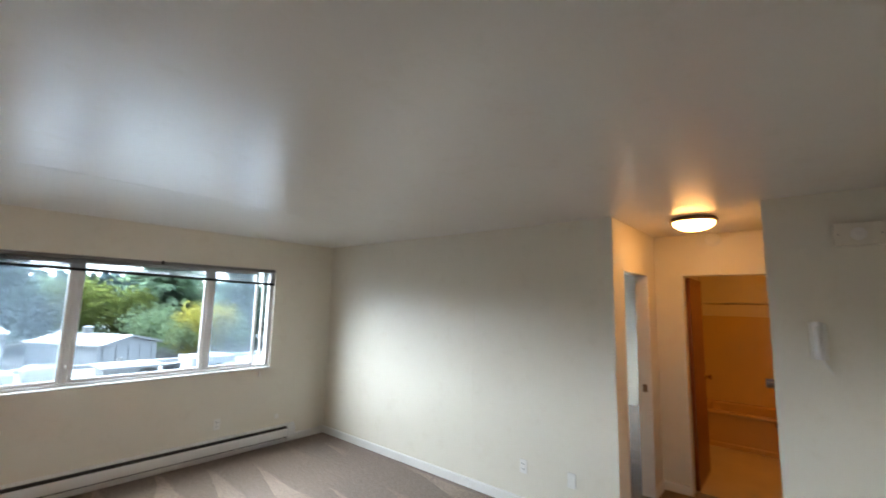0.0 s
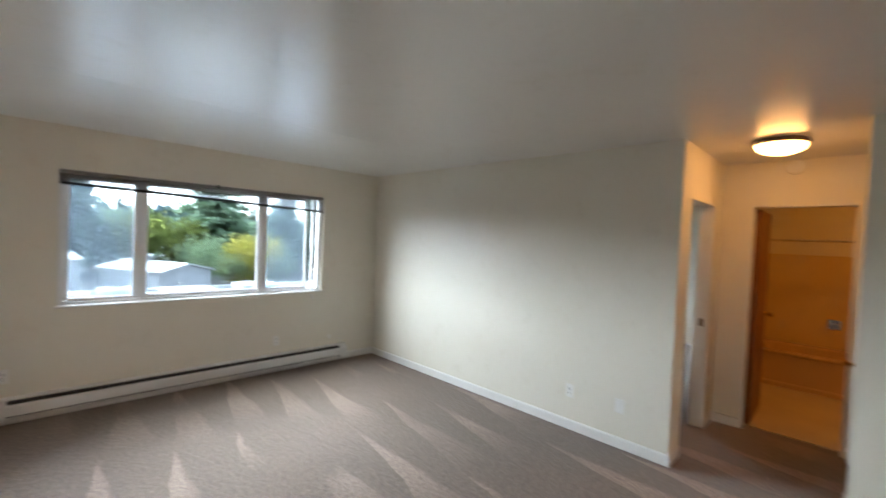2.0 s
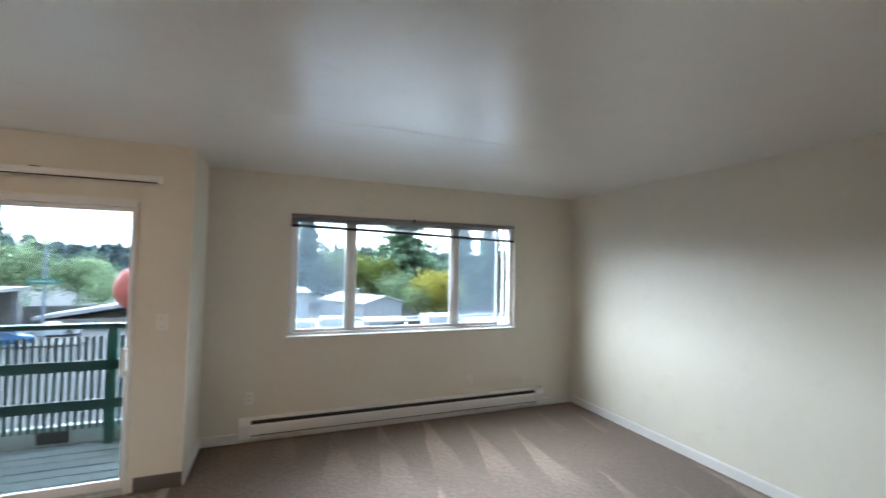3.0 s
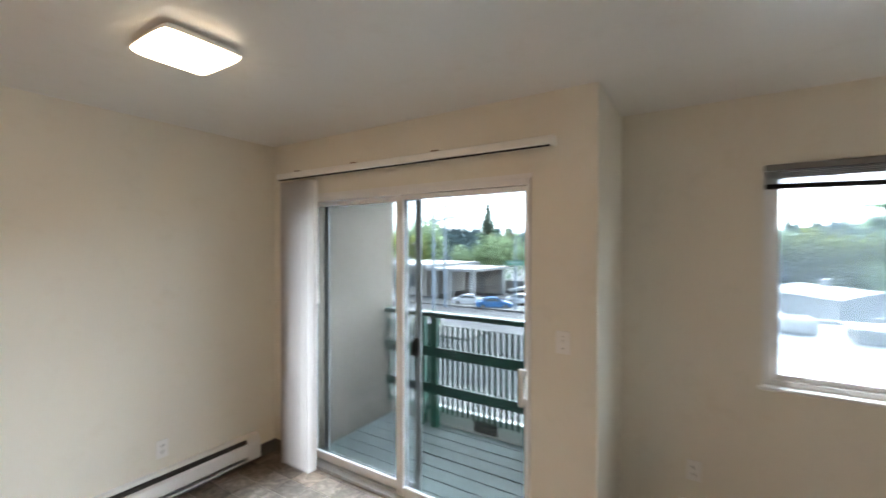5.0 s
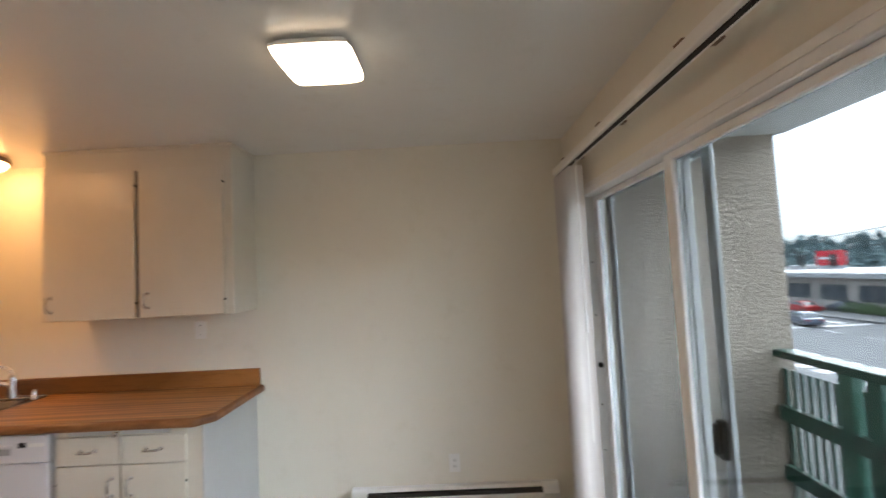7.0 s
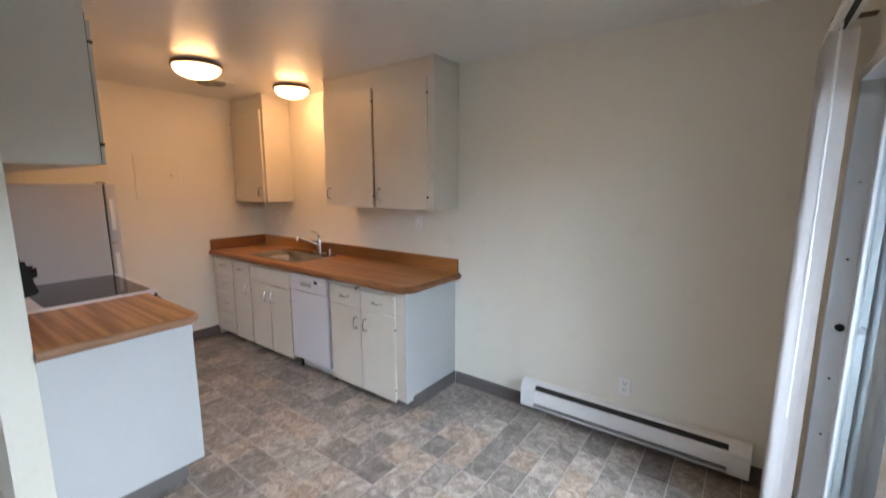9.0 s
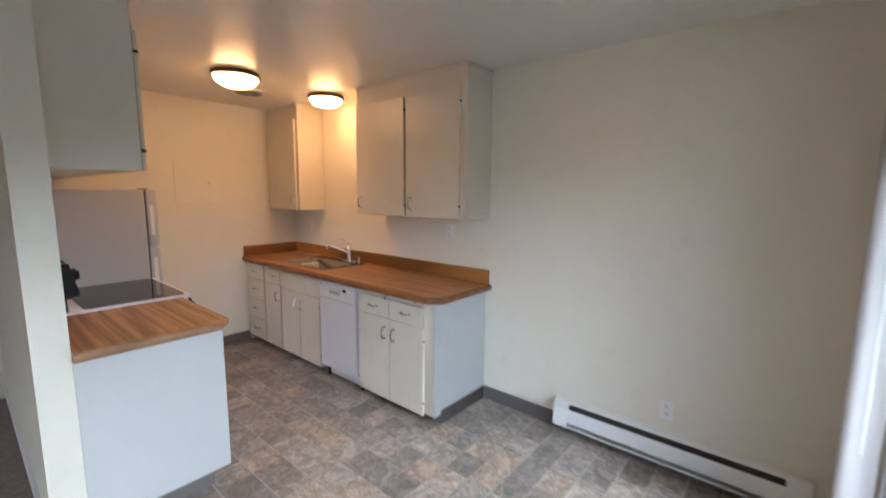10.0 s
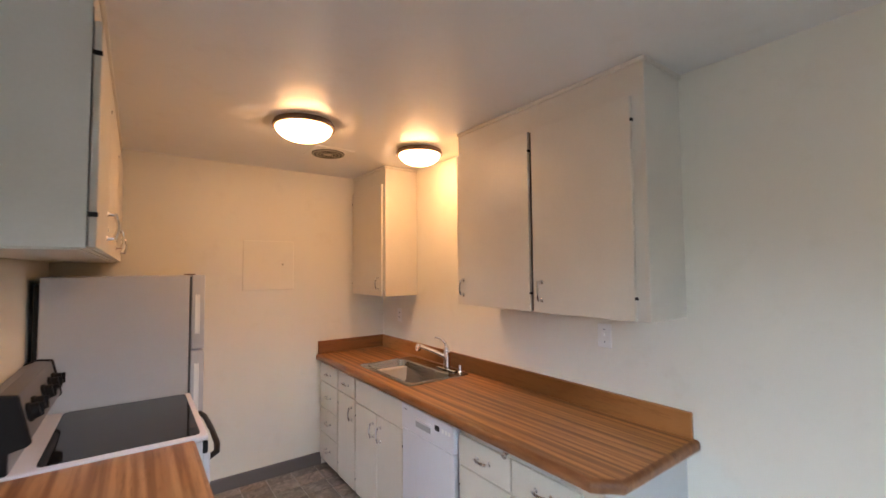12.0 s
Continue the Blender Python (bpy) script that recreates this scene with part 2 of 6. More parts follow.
M_wall = wall_paint("wall_paint", (0.775, 0.740, 0.640), 0.40)
M_ceiling = wall_paint("ceiling_paint", (0.76, 0.748, 0.71), 0.30, 0.5, 1.72)
M_trim = plain("trim_white", (0.80, 0.79, 0.76), 0.38)
M_vinyl_white = plain("vinyl_white", (0.78, 0.78, 0.775), 0.35, var=0.04, relief=0.01)
M_alu = plain("aluminium_sash", (0.62, 0.65, 0.66), 0.4, 0.15)
M_carpet = carpet_mat("carpet_brown")
M_tile = slate_tile("slate_tile")
M_grout = plain("grout_print", (0.42, 0.39, 0.36), 0.6, big=4)
M_base_grey = plain("vinyl_base_grey", (0.14, 0.125, 0.118), 0.5, relief=0.02)
M_cab = plain("cabinet_paint", (0.68, 0.63, 0.54), 0.34, var=0.05, big=2.5, fine=90, relief=0.04)
M_cab_end = plain("cabinet_end_white", (0.55, 0.555, 0.548), 0.42, var=0.04, fine=80, relief=0.03)
M_gap = plain("dark_gap", (0.03, 0.028, 0.026), 0.7, relief=0)
# brown-grey that stands for the shade in cabinet door gaps
M_gap_shade = plain("cabinet_gap_shade", (0.13, 0.115, 0.095), 0.7, relief=0)
M_counter = wood_laminate("laminate_run", (0.17, 0.066, 0.019), (0.47, 0.215, 0.070), 'y', fine=24.0, crisp=0.13)
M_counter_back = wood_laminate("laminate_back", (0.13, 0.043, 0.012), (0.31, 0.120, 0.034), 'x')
M_counter_x = wood_laminate("laminate_end", (0.22, 0.088, 0.030), (0.45, 0.235, 0.105), 'y', fine=15.0, crisp=0.10)
M_counter_edge = wood_grain("laminate_edge", (0.21, 0.095, 0.042), (0.40, 0.22, 0.12), (0.6, 3, 3), 0.45)
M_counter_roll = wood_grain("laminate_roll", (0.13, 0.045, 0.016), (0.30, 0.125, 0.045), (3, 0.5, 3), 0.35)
M_leaf_dry = wood_grain("dry_leaf", (0.34, 0.19, 0.09), (0.55, 0.37, 0.22), (3, 3, 3), 0.7)
M_chrome = plain("chrome", (0.82, 0.82, 0.83), 0.12, 1.0, var=0.03, relief=0)
M_steel = plain("brushed_steel", (0.40, 0.39, 0.375), 0.20, 1.0, var=0.08, relief=0.02)
M_white_enamel = plain("white_enamel", (0.66, 0.65, 0.675), 0.3, var=0.03, relief=0.01)
M_fridge = plain("fridge_enamel", (0.50, 0.50, 0.50), 0.35, var=0.05, fine=160, relief=0.06)
M_black_glass = plain("black_glass", (0.008, 0.008, 0.009), 0.06, var=0.1, relief=0)
M_black = plain("black_plastic", (0.008, 0.008, 0.009), 0.5, var=0.1, relief=0.02, spec=0.22)
M_grey_panel = plain("grey_panel", (0.05, 0.05, 0.054), 0.4, relief=0.02)
M_brass = plain("brass", (0.62, 0.42, 0.16), 0.25, 1.0, var=0.06, relief=0)
M_console = plain("console_grey", (0.16, 0.16, 0.17), 0.38, relief=0.02)
# white enamel darkened to grey for the shade inside the hand grip
M_grip_shade = plain("grip_shade_grey", (0.36, 0.355, 0.37), 0.4, relief=0.01)
M_bronze = plain("bronze_ring", (0.24, 0.16, 0.11), 0.45, 0.6)
M_heater = plain("heater_enamel", (0.78, 0.78, 0.77), 0.36, var=0.04, relief=0.01)
M_plate = plain("plate_plastic", (0.82, 0.81, 0.77), 0.4, var=0.02, relief=0)
M_plate_slot = plain("plate_slot", (0.05, 0.045, 0.04), 0.6, relief=0)
M_blind = plain("blind_vane", (0.64, 0.60, 0.575), 0.6, var=0.05, fine=30, relief=0.03, spec=0.3)
M_slat = plain("blind_slat", (0.22, 0.215, 0.21), 0.45, var=0.08)
M_door_wood = wood_grain("door_veneer", (0.13, 0.034, 0.010), (0.29, 0.090, 0.024), (9, 9, 0.5), 0.35)
M_glass = glass("window_glass")
M_screen = screened("insect_screen", (0.28, 0.34, 0.40), 0.09)
M_screen_fine = screened("door_screen", (0.16, 0.18, 0.20), 0.03)
M_lamp_warm = lit("lamp_warm", (1.0, 0.53, 0.22), 2.15)
M_lamp_hall = lit("lamp_hall", (1.0, 0.47, 0.14), 1.6)
M_lamp_bath = lit("lamp_bath", (1.0, 0.37, 0.045), 2.5)
M_lamp_cool = lit("lamp_cool", (1.0, 0.84, 0.62), 0.62)
M_stucco = stucco_mat("stucco")
M_deck = wood_grain("deck_board", (0.12, 0.165, 0.165), (0.27, 0.33, 0.33), (0.6, 8, 8), 0.75)
M_green = plain("green_paint", (0.012, 0.075, 0.055), 0.45, var=0.2, big=5, relief=0.1)
M_green_post = plain("green_post_paint", (0.02, 0.13, 0.09), 0.5, var=0.2, big=5, relief=0.1)
M_white_rough = plain("white_weathered", (0.72, 0.72, 0.70), 0.7, var=0.12, big=2)
M_tub = plain("tub_enamel", (0.56, 0.38, 0.20), 0.25, var=0.04, relief=0)
M_surround = plain("tub_surround", (0.66, 0.50, 0.24), 0.35, var=0.05)
M_bath_floor = plain("bath_vinyl", (0.50, 0.42, 0.30), 0.4, var=0.08, big=3)


# ---- building helpers ----
ORIGIN = {}


def add_box(bm, x0, x1, y0, y1, z0, z1, bevel=0.0, segs=1):
    r = bmesh.ops.create_cube(bm, size=1, matrix=Matrix.LocRotScale(((x0 + x1) / 2, (y0 + y1) / 2, (z0 + z1) / 2), None, (abs(x1 - x0), abs(y1 - y0), abs(z1 - z0))))
    if bevel:
        es = list({e for v in r["verts"] for e in v.link_edges})
        bmesh.ops.bevel(bm, geom=es, offset=bevel, segments=segs, affect='EDGES', profile=0.5)
    return bm


def box_bm(*dims, bevel=0.0, segs=1):
    return add_box(bmesh.new(), *dims, bevel=bevel, segs=segs)


def add_tube(bm, pts, radii, seg=10, caps=True):
    """A tube along a line of points with its own radius at each."""
    pts = [Vector(p) for p in pts]
    if not isinstance(radii, (list, tuple)):
        radii = [radii] * len(pts)
    rings = []
    for i, p in enumerate(pts):
        d = (pts[min(i + 1, len(pts) - 1)] - pts[max(i - 1, 0)]).normalized()
        up = Vector((0, 0, 1)) if abs(d.z) < 0.9 else Vector((1, 0, 0))
        a = d.cross(up).normalized()
        b = d.cross(a)
        rings.append([bm.verts.new(p + radii[i] * (math.cos(2 * math.pi * k / seg) * a + math.sin(2 * math.pi * k / seg) * b)) for k in range(seg)])
    for r0, r1 in zip(rings, rings[1:]):
        for k in range(seg):
            bm.faces.new((r0[k], r0[(k + 1) % seg], r1[(k + 1) % seg], r1[k]))
    if caps:
        bm.faces.new(rings[0][::-1])
        bm.faces.new(rings[-1])
    return bm


def add_lathe(bm, cx, cy, profile, seg=40):
    """Turned shape about the upright axis through cx, cy; profile rows of radius, height."""
    rings = []
    for r, z in profile:
        if r < 1e-6:
            rings.append([bm.verts.new((cx, cy, z))])
        else:
            rings.append([bm.verts.new((cx + r * math.cos(2 * math.pi * k / seg), cy + r * math.sin(2 * math.pi * k / seg), z)) for k in range(seg)])
    for a, b in zip(rings, rings[1:]):
        for k in range(seg):
            j = (k + 1) % seg
            if len(a) == 1:
                bm.faces.new((a[0], b[j], b[k]))
            elif len(b) == 1:
                bm.faces.new((a[k], a[j], b[0]))
            else:
                bm.faces.new((a[k], a[j], b[j], b[k]))
    return bm


def add_prism(bm, outline, z0, z1, bevel=0.0):
    """An upright prism over a flat outline of x, y pairs."""
    lo = [bm.verts.new((x, y, z0)) for x, y in outline]
    hi = [bm.verts.new((x, y, z1)) for x, y in outline]
    n = len(outline)
    fs = [bm.faces.new(hi), bm.faces.new(lo[::-1])]
    for k in range(n):
        fs.append(bm.faces.new((lo[k], lo[(k + 1) % n], hi[(k + 1) % n], hi[k])))
    if bevel:
        bmesh.ops.bevel(bm, geom=list({e for f in fs for e in f.edges}), offset=bevel, segments=2, affect='EDGES', profile=0.5)
    return bm


def finish(name, bm, material, smooth=False):
    bmesh.ops.recalc_face_normals(bm, faces=bm.faces[:])
    me = bpy.data.meshes.new(name)
    bm.to_mesh(me)
    bm.free()
    me.materials.append(material)
    if smooth:
        me.polygons.foreach_set("use_smooth", [True] * len(me.polygons))
        me.set_sharp_from_angle(angle=radians(40))
    return me


def solid(name, bm, material, label="", category="", base=(0, 0, 0), kind="", group="", smooth=False):
    """A top-level thing or piece of the setting that is one mesh."""
    base = Vector(base)
    bmesh.ops.translate(bm, verts=bm.verts[:], vec=-base)
    ob = new(name, finish(name, bm, material, smooth))
    ob.location = base
    ORIGIN[ob] = base
    return tagged(ob, label, category, group, kind)


def thing(name, label, category, base, group="", kind=""):
    """An Empty at the base of a thing that carries its parts."""
    ob = new(name)
    ob.empty_display_size = 0.1
    ob.location = base
    ORIGIN[ob] = Vector(base)
    return tagged(ob, label, category, group, kind)


def part(name, bm, material, parent, label="", smooth=False):
    bmesh.ops.translate(bm, verts=bm.verts[:], vec=-ORIGIN[parent])
    ob = new(name, finish(name, bm, material, smooth))
    ob.parent = parent
    ORIGIN[ob] = ORIGIN[parent]
    if label:
        ob["label"] = label
    return ob


def structure(name, bm, material, label, category, smooth=False):
    return solid(name, bm, material, label, category, kind="structure", smooth=smooth)


def slab_wall(axis, f0, f1, u0, u1, z0, z1, holes=()):
    """A wall from f0 to f1 across its thickness on the axis, from u0 to u1 along, with holes (u0, u1, z0, z1) through it."""
    us = sorted({u0, u1, *[h[0] for h in holes], *[h[1] for h in holes]})
    zs = sorted({z0, z1, *[h[2] for h in holes], *[h[3] for h in holes]})
    us = [u for u in us if u0 <= u <= u1]
    zs = [z for z in zs if z0 <= z <= z1]
    full = {}
    for i in range(len(us) - 1):
        for j in range(len(zs) - 1):
            cu, cz = (us[i] + us[i + 1]) / 2, (zs[j] + zs[j + 1]) / 2
            full[i, j] = not any(h[0] < cu < h[1] and h[2] < cz < h[3] for h in holes)
    bm = bmesh.new()
    memo = {}

    def vert(f, u, z):
        key = (round(f, 5), round(u, 5), round(z, 5))
        if key not in memo:
            memo[key] = bm.verts.new((f, u, z) if axis == 'x' else ((u, f, z) if axis == 'y' else (u, z, f)))
        return memo[key]

    for (i, j), on in full.items():
        if not on:
            continue
        a, b, c, d = us[i], us[i + 1], zs[j], zs[j + 1]
        for f in (f0, f1):
            bm.faces.new((vert(f, a, c), vert(f, b, c), vert(f, b, d), vert(f, a, d)))
        for (di, dj), (p, q) in (((-1, 0), ((a, c), (a, d))), ((1, 0), ((b, c), (b, d))), ((0, -1), ((a, c), (b, c))), ((0, 1), ((a, d), (b, d)))):
            if not full.get((i + di, j + dj), False):
                bm.faces.new((vert(f0, *p), vert(f1, *p), vert(f1, *q), vert(f0, *q)))
    return bm


# ---- plan ----
H = 2.44            # ceiling
XJ, YW, XR = 2.49, 0.645, 6.41      # jog beside the balcony, window wall, wall with the hall opening
YE, YK = -4.86, -4.755      # entry wall, kitchen end wall
HL, HR, HX = -3.145, -4.10, 7.68    # hall: sides and end
PX0, PX1, PY = 2.30, 2.42, -2.63    # partition between kitchen and entry
SL, SR, ST = 0.32, 2.155, 2.02      # sliding door opening
WL, WR, WB, WT = 3.18, 5.61, 0.905, 2.075   # living-room window opening

# floors
structure("floor_living", box_bm(PX1, 12.2, YE - 0.6, YW + 0.15, -0.20, 0.0), M_carpet, "brown cut-pile carpet with vacuum strokes", "carpet")
floor_kitchen = structure("floor_kitchen", box_bm(-0.15, PX1, YK - 0.15, 0.12, -0.20, -0.003), M_grout, "slate-pattern tile floor in kitchen and dining corner", "floor")
structure("floor_bath", box_bm(7.79, 11.0, -5.05, -3.03, 0.0, 0.012), M_bath_floor, "cream vinyl floor of the bathroom", "floor")
# ceiling with a faint drywall seam
bm = box_bm(-0.15, 11.2, YE - 0.6, YW + 0.15, H, H + 0.12)
add_box(bm, 3.0, 5.6, -1.03, -0.97, H - 0.0008, H + 0.01)
structure("ceiling", bm, M_ceiling, "satin white ceiling with a faint seam", "ceiling")

# walls
structure("wall_west", slab_wall('x', -0.15, 0.0, YK, 0.0, 0, H), M_wall, "off-white painted wall of dining corner and kitchen", "wall")
structure("wall_slider", slab_wall('y', 0.0, 0.12, 0.0, XJ, 0, H, [(SL, SR, -1, ST)]), M_wall, "off-white wall around the sliding balcony door", "wall")
structure("wall_jog", slab_wall('x', XJ - 0.14, XJ, 0.12, YW, 0, H), M_wall, "short off-white return wall beside the balcony", "wall")
structure("wall_window", slab_wall('y', YW, YW + 0.15, XJ - 0.14, 11.2, 0, H, [(WL, WR, WB, WT), (9.7, 10.5, 1.0, 2.0)]), M_wall, "off-white wall with the wide living-room window", "wall")
structure("wall_east", slab_wall('x', XR, XR + 0.12, HL, YW, 0, H), M_wall, "plain off-white living-room wall", "wall")
structure("wall_intercom", slab_wall('x', XR, XR + 0.12, YE, HR, 0, H), M_wall, "off-white wall with the intercom handset", "wall")
structure("wall_entry", slab_wall('y', YE - 0.12, YE, PX0, XR + 0.12, 0, H, [(2.50, 3.40, -1, 2.05)]), M_wall, "off-white wall with the entrance door", "wall")
structure("wall_kitchen_end", slab_wall('y', YK - 0.15, YK, -0.15, PX0, 0, H), M_wall, "off-white end wall of the kitchen", "wall")
structure("wall_partition", slab_wall('x', PX0, PX1, YE, PY, 0, H), M_wall, "off-white partition between kitchen and entry", "wall")
structure("wall_hall_north", slab_wall('y', HL, HL + 0.11, XR + 0.12, HX + 0.11, 0, H, [(6.655, 7.40, -1, 2.04)]), M_wall, "off-white hall wall with the bedroom doorway", "wall")
structure("wall_hall_south", slab_wall('y', HR - 0.11, HR, XR + 0.12, HX, 0, H, [(6.80, 7.58, -1, 2.04)]), M_wall, "off-white hall side wall", "wall")
structure("wall_hall_end", slab_wall('x', HX, HX + 0.11, -5.05, HL, 0, H, [(-4.07, -3.375, -1, 2.055)]), M_wall, "off-white hall end wall with the bathroom doorway", "wall")
structure("wall_bath_north", slab_wall('y', -3.13, -3.035, HX + 0.11, 11.0, 0, H), M_wall, "bathroom side wall", "wall")
structure("wall_bath_south", slab_wall('y', -5.17, -5.05, HX + 0.11, 11.0, 0, H), M_wall, "bathroom far side wall", "wall")
structure("wall_bath_end", slab_wall('x', 10.24, 10.36, -5.05, -3.13, 0, H), M_wall, "bathroom end wall behind the tub", "wall")
structure("wall_bedroom_east", slab_wall('x', 11.05, 11.2, -3.035, YW, 0, H), M_wall, "plain bedroom wall", "wall")
structure("wall_exterior_south", slab_wall('y', YE - 0.60, YE - 0.45, -0.3, 11.2, 0, H), M_wall, "plain corridor wall beyond the entrance", "wall")


def base_run(axis, f, side, u0, u1, name="baseboard", h=0.085, t=0.013, m=M_trim, label="white painted baseboard"):
    """A skirting along a wall face at f; side is the way it stands out."""
    bm = bmesh.new()
    prof = [(0, 0), (t, 0), (t, h - 0.012), (t * 0.55, h - 0.002), (0, h)]
    ring = []
    for u in (u0, u1):
        ring.append([bm.verts.new((f + side * p, u, z) if axis == 'x' else (u, f + side * p, z)) for p, z in prof])
    n = len(prof)
    for k in range(n):
        bm.faces.new((ring[0][k], ring[0][(k + 1) % n], ring[1][(k + 1) % n], ring[1][k]))
    bm.faces.new(ring[0])
    bm.faces.new(ring[1][::-1])
    return structure(name, bm, m, label, "baseboard")


base_run('x', XR, -1, HL - 0.013, -1.78)
base_run('x', XR, -1, -1.77, YW - 0.014)
base_run('y', YW, -1, XJ + 0.014, XR)
base_run('x', XJ, 1, 0.0, YW)
base_run('y', HL, -1, XR, 6.655)
base_run('y', HL, -1, 7.40, HX - 0.014)
base_run('x', HX, -1, -3.37, HL)
base_run('x', XR, -1, YE + 0.014, HR)
base_run('y', HR, 1, XR - 0.013, 6.80)
base_run('y', HR, 1, 7.58, HX)
base_run('y', YE, 1, 3.48, XR)
base_run('x', PX1, 1, YE, PY)
GREY = dict(name="vinyl_base", h=0.10, t=0.006, m=M_base_grey, label="dark grey vinyl base strip")
base_run('x', 0.0, 1, -2.09, -0.006, **GREY)
base_run('y', 0.0, -1, 0.0, SL - 0.03, **GREY)
base_run('y', 0.0, -1, SR + 0.04, XJ, **GREY)
base_run('y', YK, 1, 0.59, 1.55, **GREY)
base_run('y', PY, 1, PX0, PX1, **GREY)
# taped seam that stands proud on the long wall
structure("wall_seam_trim", box_bm(XR - 0.0022, XR, -1.795, -1.755, 0.085, H, bevel=0.001), M_wall, "painted vertical seam strip on the wall", "trim")

# ---- living-room window ----
window = thing("window_1", "wide white vinyl window in three lights with a part-raised blind above", "window", ((WL + WR) / 2, YW + 0.07, WB), kind="structure")
FY0, FY1 = YW + 0.045, YW + 0.115
bm = bmesh.new()
add_box(bm, WL, WL + 0.045, FY0, FY1, WB, WT, 0.004)
add_box(bm, WR - 0.045, WR, FY0, FY1, WB, WT, 0.004)
add_box(bm, WL + 0.045, WR - 0.045, FY0, FY1, WB, WB + 0.042, 0.004)
add_box(bm, WL + 0.045, WR - 0.045, FY0, FY1, WT - 0.04, WT, 0.004)
part("window_frame", bm, M_vinyl_white, window)
for mx in (3.757, 4.885):
    part("mullion", box_bm(mx - 0.026, mx + 0.026, FY0 + 0.004, FY1 - 0.004, WB + 0.042, WT - 0.04, bevel=0.005), M_vinyl_white, window)
part("window_sill", box_bm(WL - 0.02, WR + 0.02, YW - 0.014, YW + 0.044, WB - 0.004, WB + 0.014, bevel=0.004), M_trim, window, "white painted sill")
for x0, x1, screen in ((WL + 0.045, 3.731, True), (3.783, 4.859, False), (4.911, 5.43, True)):
    sash = bmesh.new()
    w = 0.028
    for a, b, c, d in ((x0, x0 + w, WB + 0.042, WT - 0.04), (x1 - w, x1, WB + 0.042, WT - 0.04), (x0 + w, x1 - w, WB + 0.042, WB + 0.042 + w), (x0 + w, x1 - w, WT - 0.04 - w, WT - 0.04)):
        add_box(sash, a, b, FY0 + 0.016, FY0 + 0.046, c, d, 0.003)
    s = part("sash", sash, M_vinyl_white, window)
    pane = part("pane", box_bm(x0 + w * 0.6, x1 - w * 0.6, FY0 + 0.029, FY0 + 0.033, WB + 0.05, WT - 0.05), M_glass, s)
    pane.visible_shadow = False
    if screen:
        scr = part("insect_screen", box_bm(x0 + w * 0.6, x1 - w * 0.6, FY0 + 0.052, FY0 + 0.053, WB + 0.05, WT - 0.05), M_screen, s, "grey insect screen")
        scr.visible_shadow = False
s = part("narrow_pane", box_bm(5.43, WR - 0.045, FY0 + 0.050, FY0 + 0.054, WB + 0.042, WT - 0.04), M_glass, window)
s.visible_shadow = False
part("sash_stop", box_bm(5.492, 5.512, FY0 + 0.02, FY0 + 0.045, WB + 0.042, WT - 0.04, bevel=0.003), M_vinyl_white, window)
part("sash_latch", box_bm(4.862, 4.872, FY0 - 0.008, FY0 + 0.01, 1.45, 1.53, bevel=0.002), M_plate, window)

blind = thing("mini_blind", "raised grey mini blind hanging lower at one end above the window", "blind", ((WL + WR) / 2, YW + 0.02, WT))
part("headrail", box_bm(WL + 0.006, WR - 0.006, YW + 0.004, YW + 0.036, WT - 0.034, WT - 0.002, bevel=0.003), M_slat, blind)
for k in range(10):
    lo = WT - 0.040 - 0.0075 * k
    hi = WT - 0.044 - 0.0145 * k
    rail_ = k == 9
    bm = bmesh.new()
    prof = [(-0.011, -0.0032), (-0.004, 0.0002), (0.004, 0.0024), (0.011, 0.0034), (0.011, 0.0022), (0.004, 0.0012), (-0.004, -0.0010), (-0.011, -0.0044)]
    if rail_:
        prof = [(-0.012, -0.016), (-0.012, 0.003), (-0.009, 0.006), (0.009, 0.006), (0.012, 0.003), (0.012, -0.016), (0.009, -0.019), (-0.009, -0.019)]
    rows = [[bm.verts.new((x, YW + 0.02 + p, z + q)) for p, q in prof] for x, z in ((WL + 0.008, lo), ((WL + WR) / 2, (lo + hi) / 2 + 0.004), (WR - 0.008, hi))]
    for r0, r1 in zip(rows, rows[1:]):
        for i in range(8):
            bm.faces.new((r0[i], r0[(i + 1) % 8], r1[(i + 1) % 8], r1[i]))
    bm.faces.new(rows[0])
    bm.faces.new(rows[-1][::-1])
    part("bottom_rail" if rail_ else "slat", bm, M_black if rail_ else M_slat, blind, "dark bottom rail" if rail_ else "")
for x in ((WL + WR) / 2,):
    part("bracket", box_bm(x - 0.012, x + 0.012, YW - 0.006, YW + 0.003, WT - 0.03, WT + 0.006, bevel=0.002), M_black, blind)
solid("cord_cleat", box_bm(5.474, 5.496, YW - 0.014, YW, 0.815, 0.875, bevel=0.004), M_plate, "small plastic cord cleat on the wall", "cleat", (5.485, YW, 0.84))


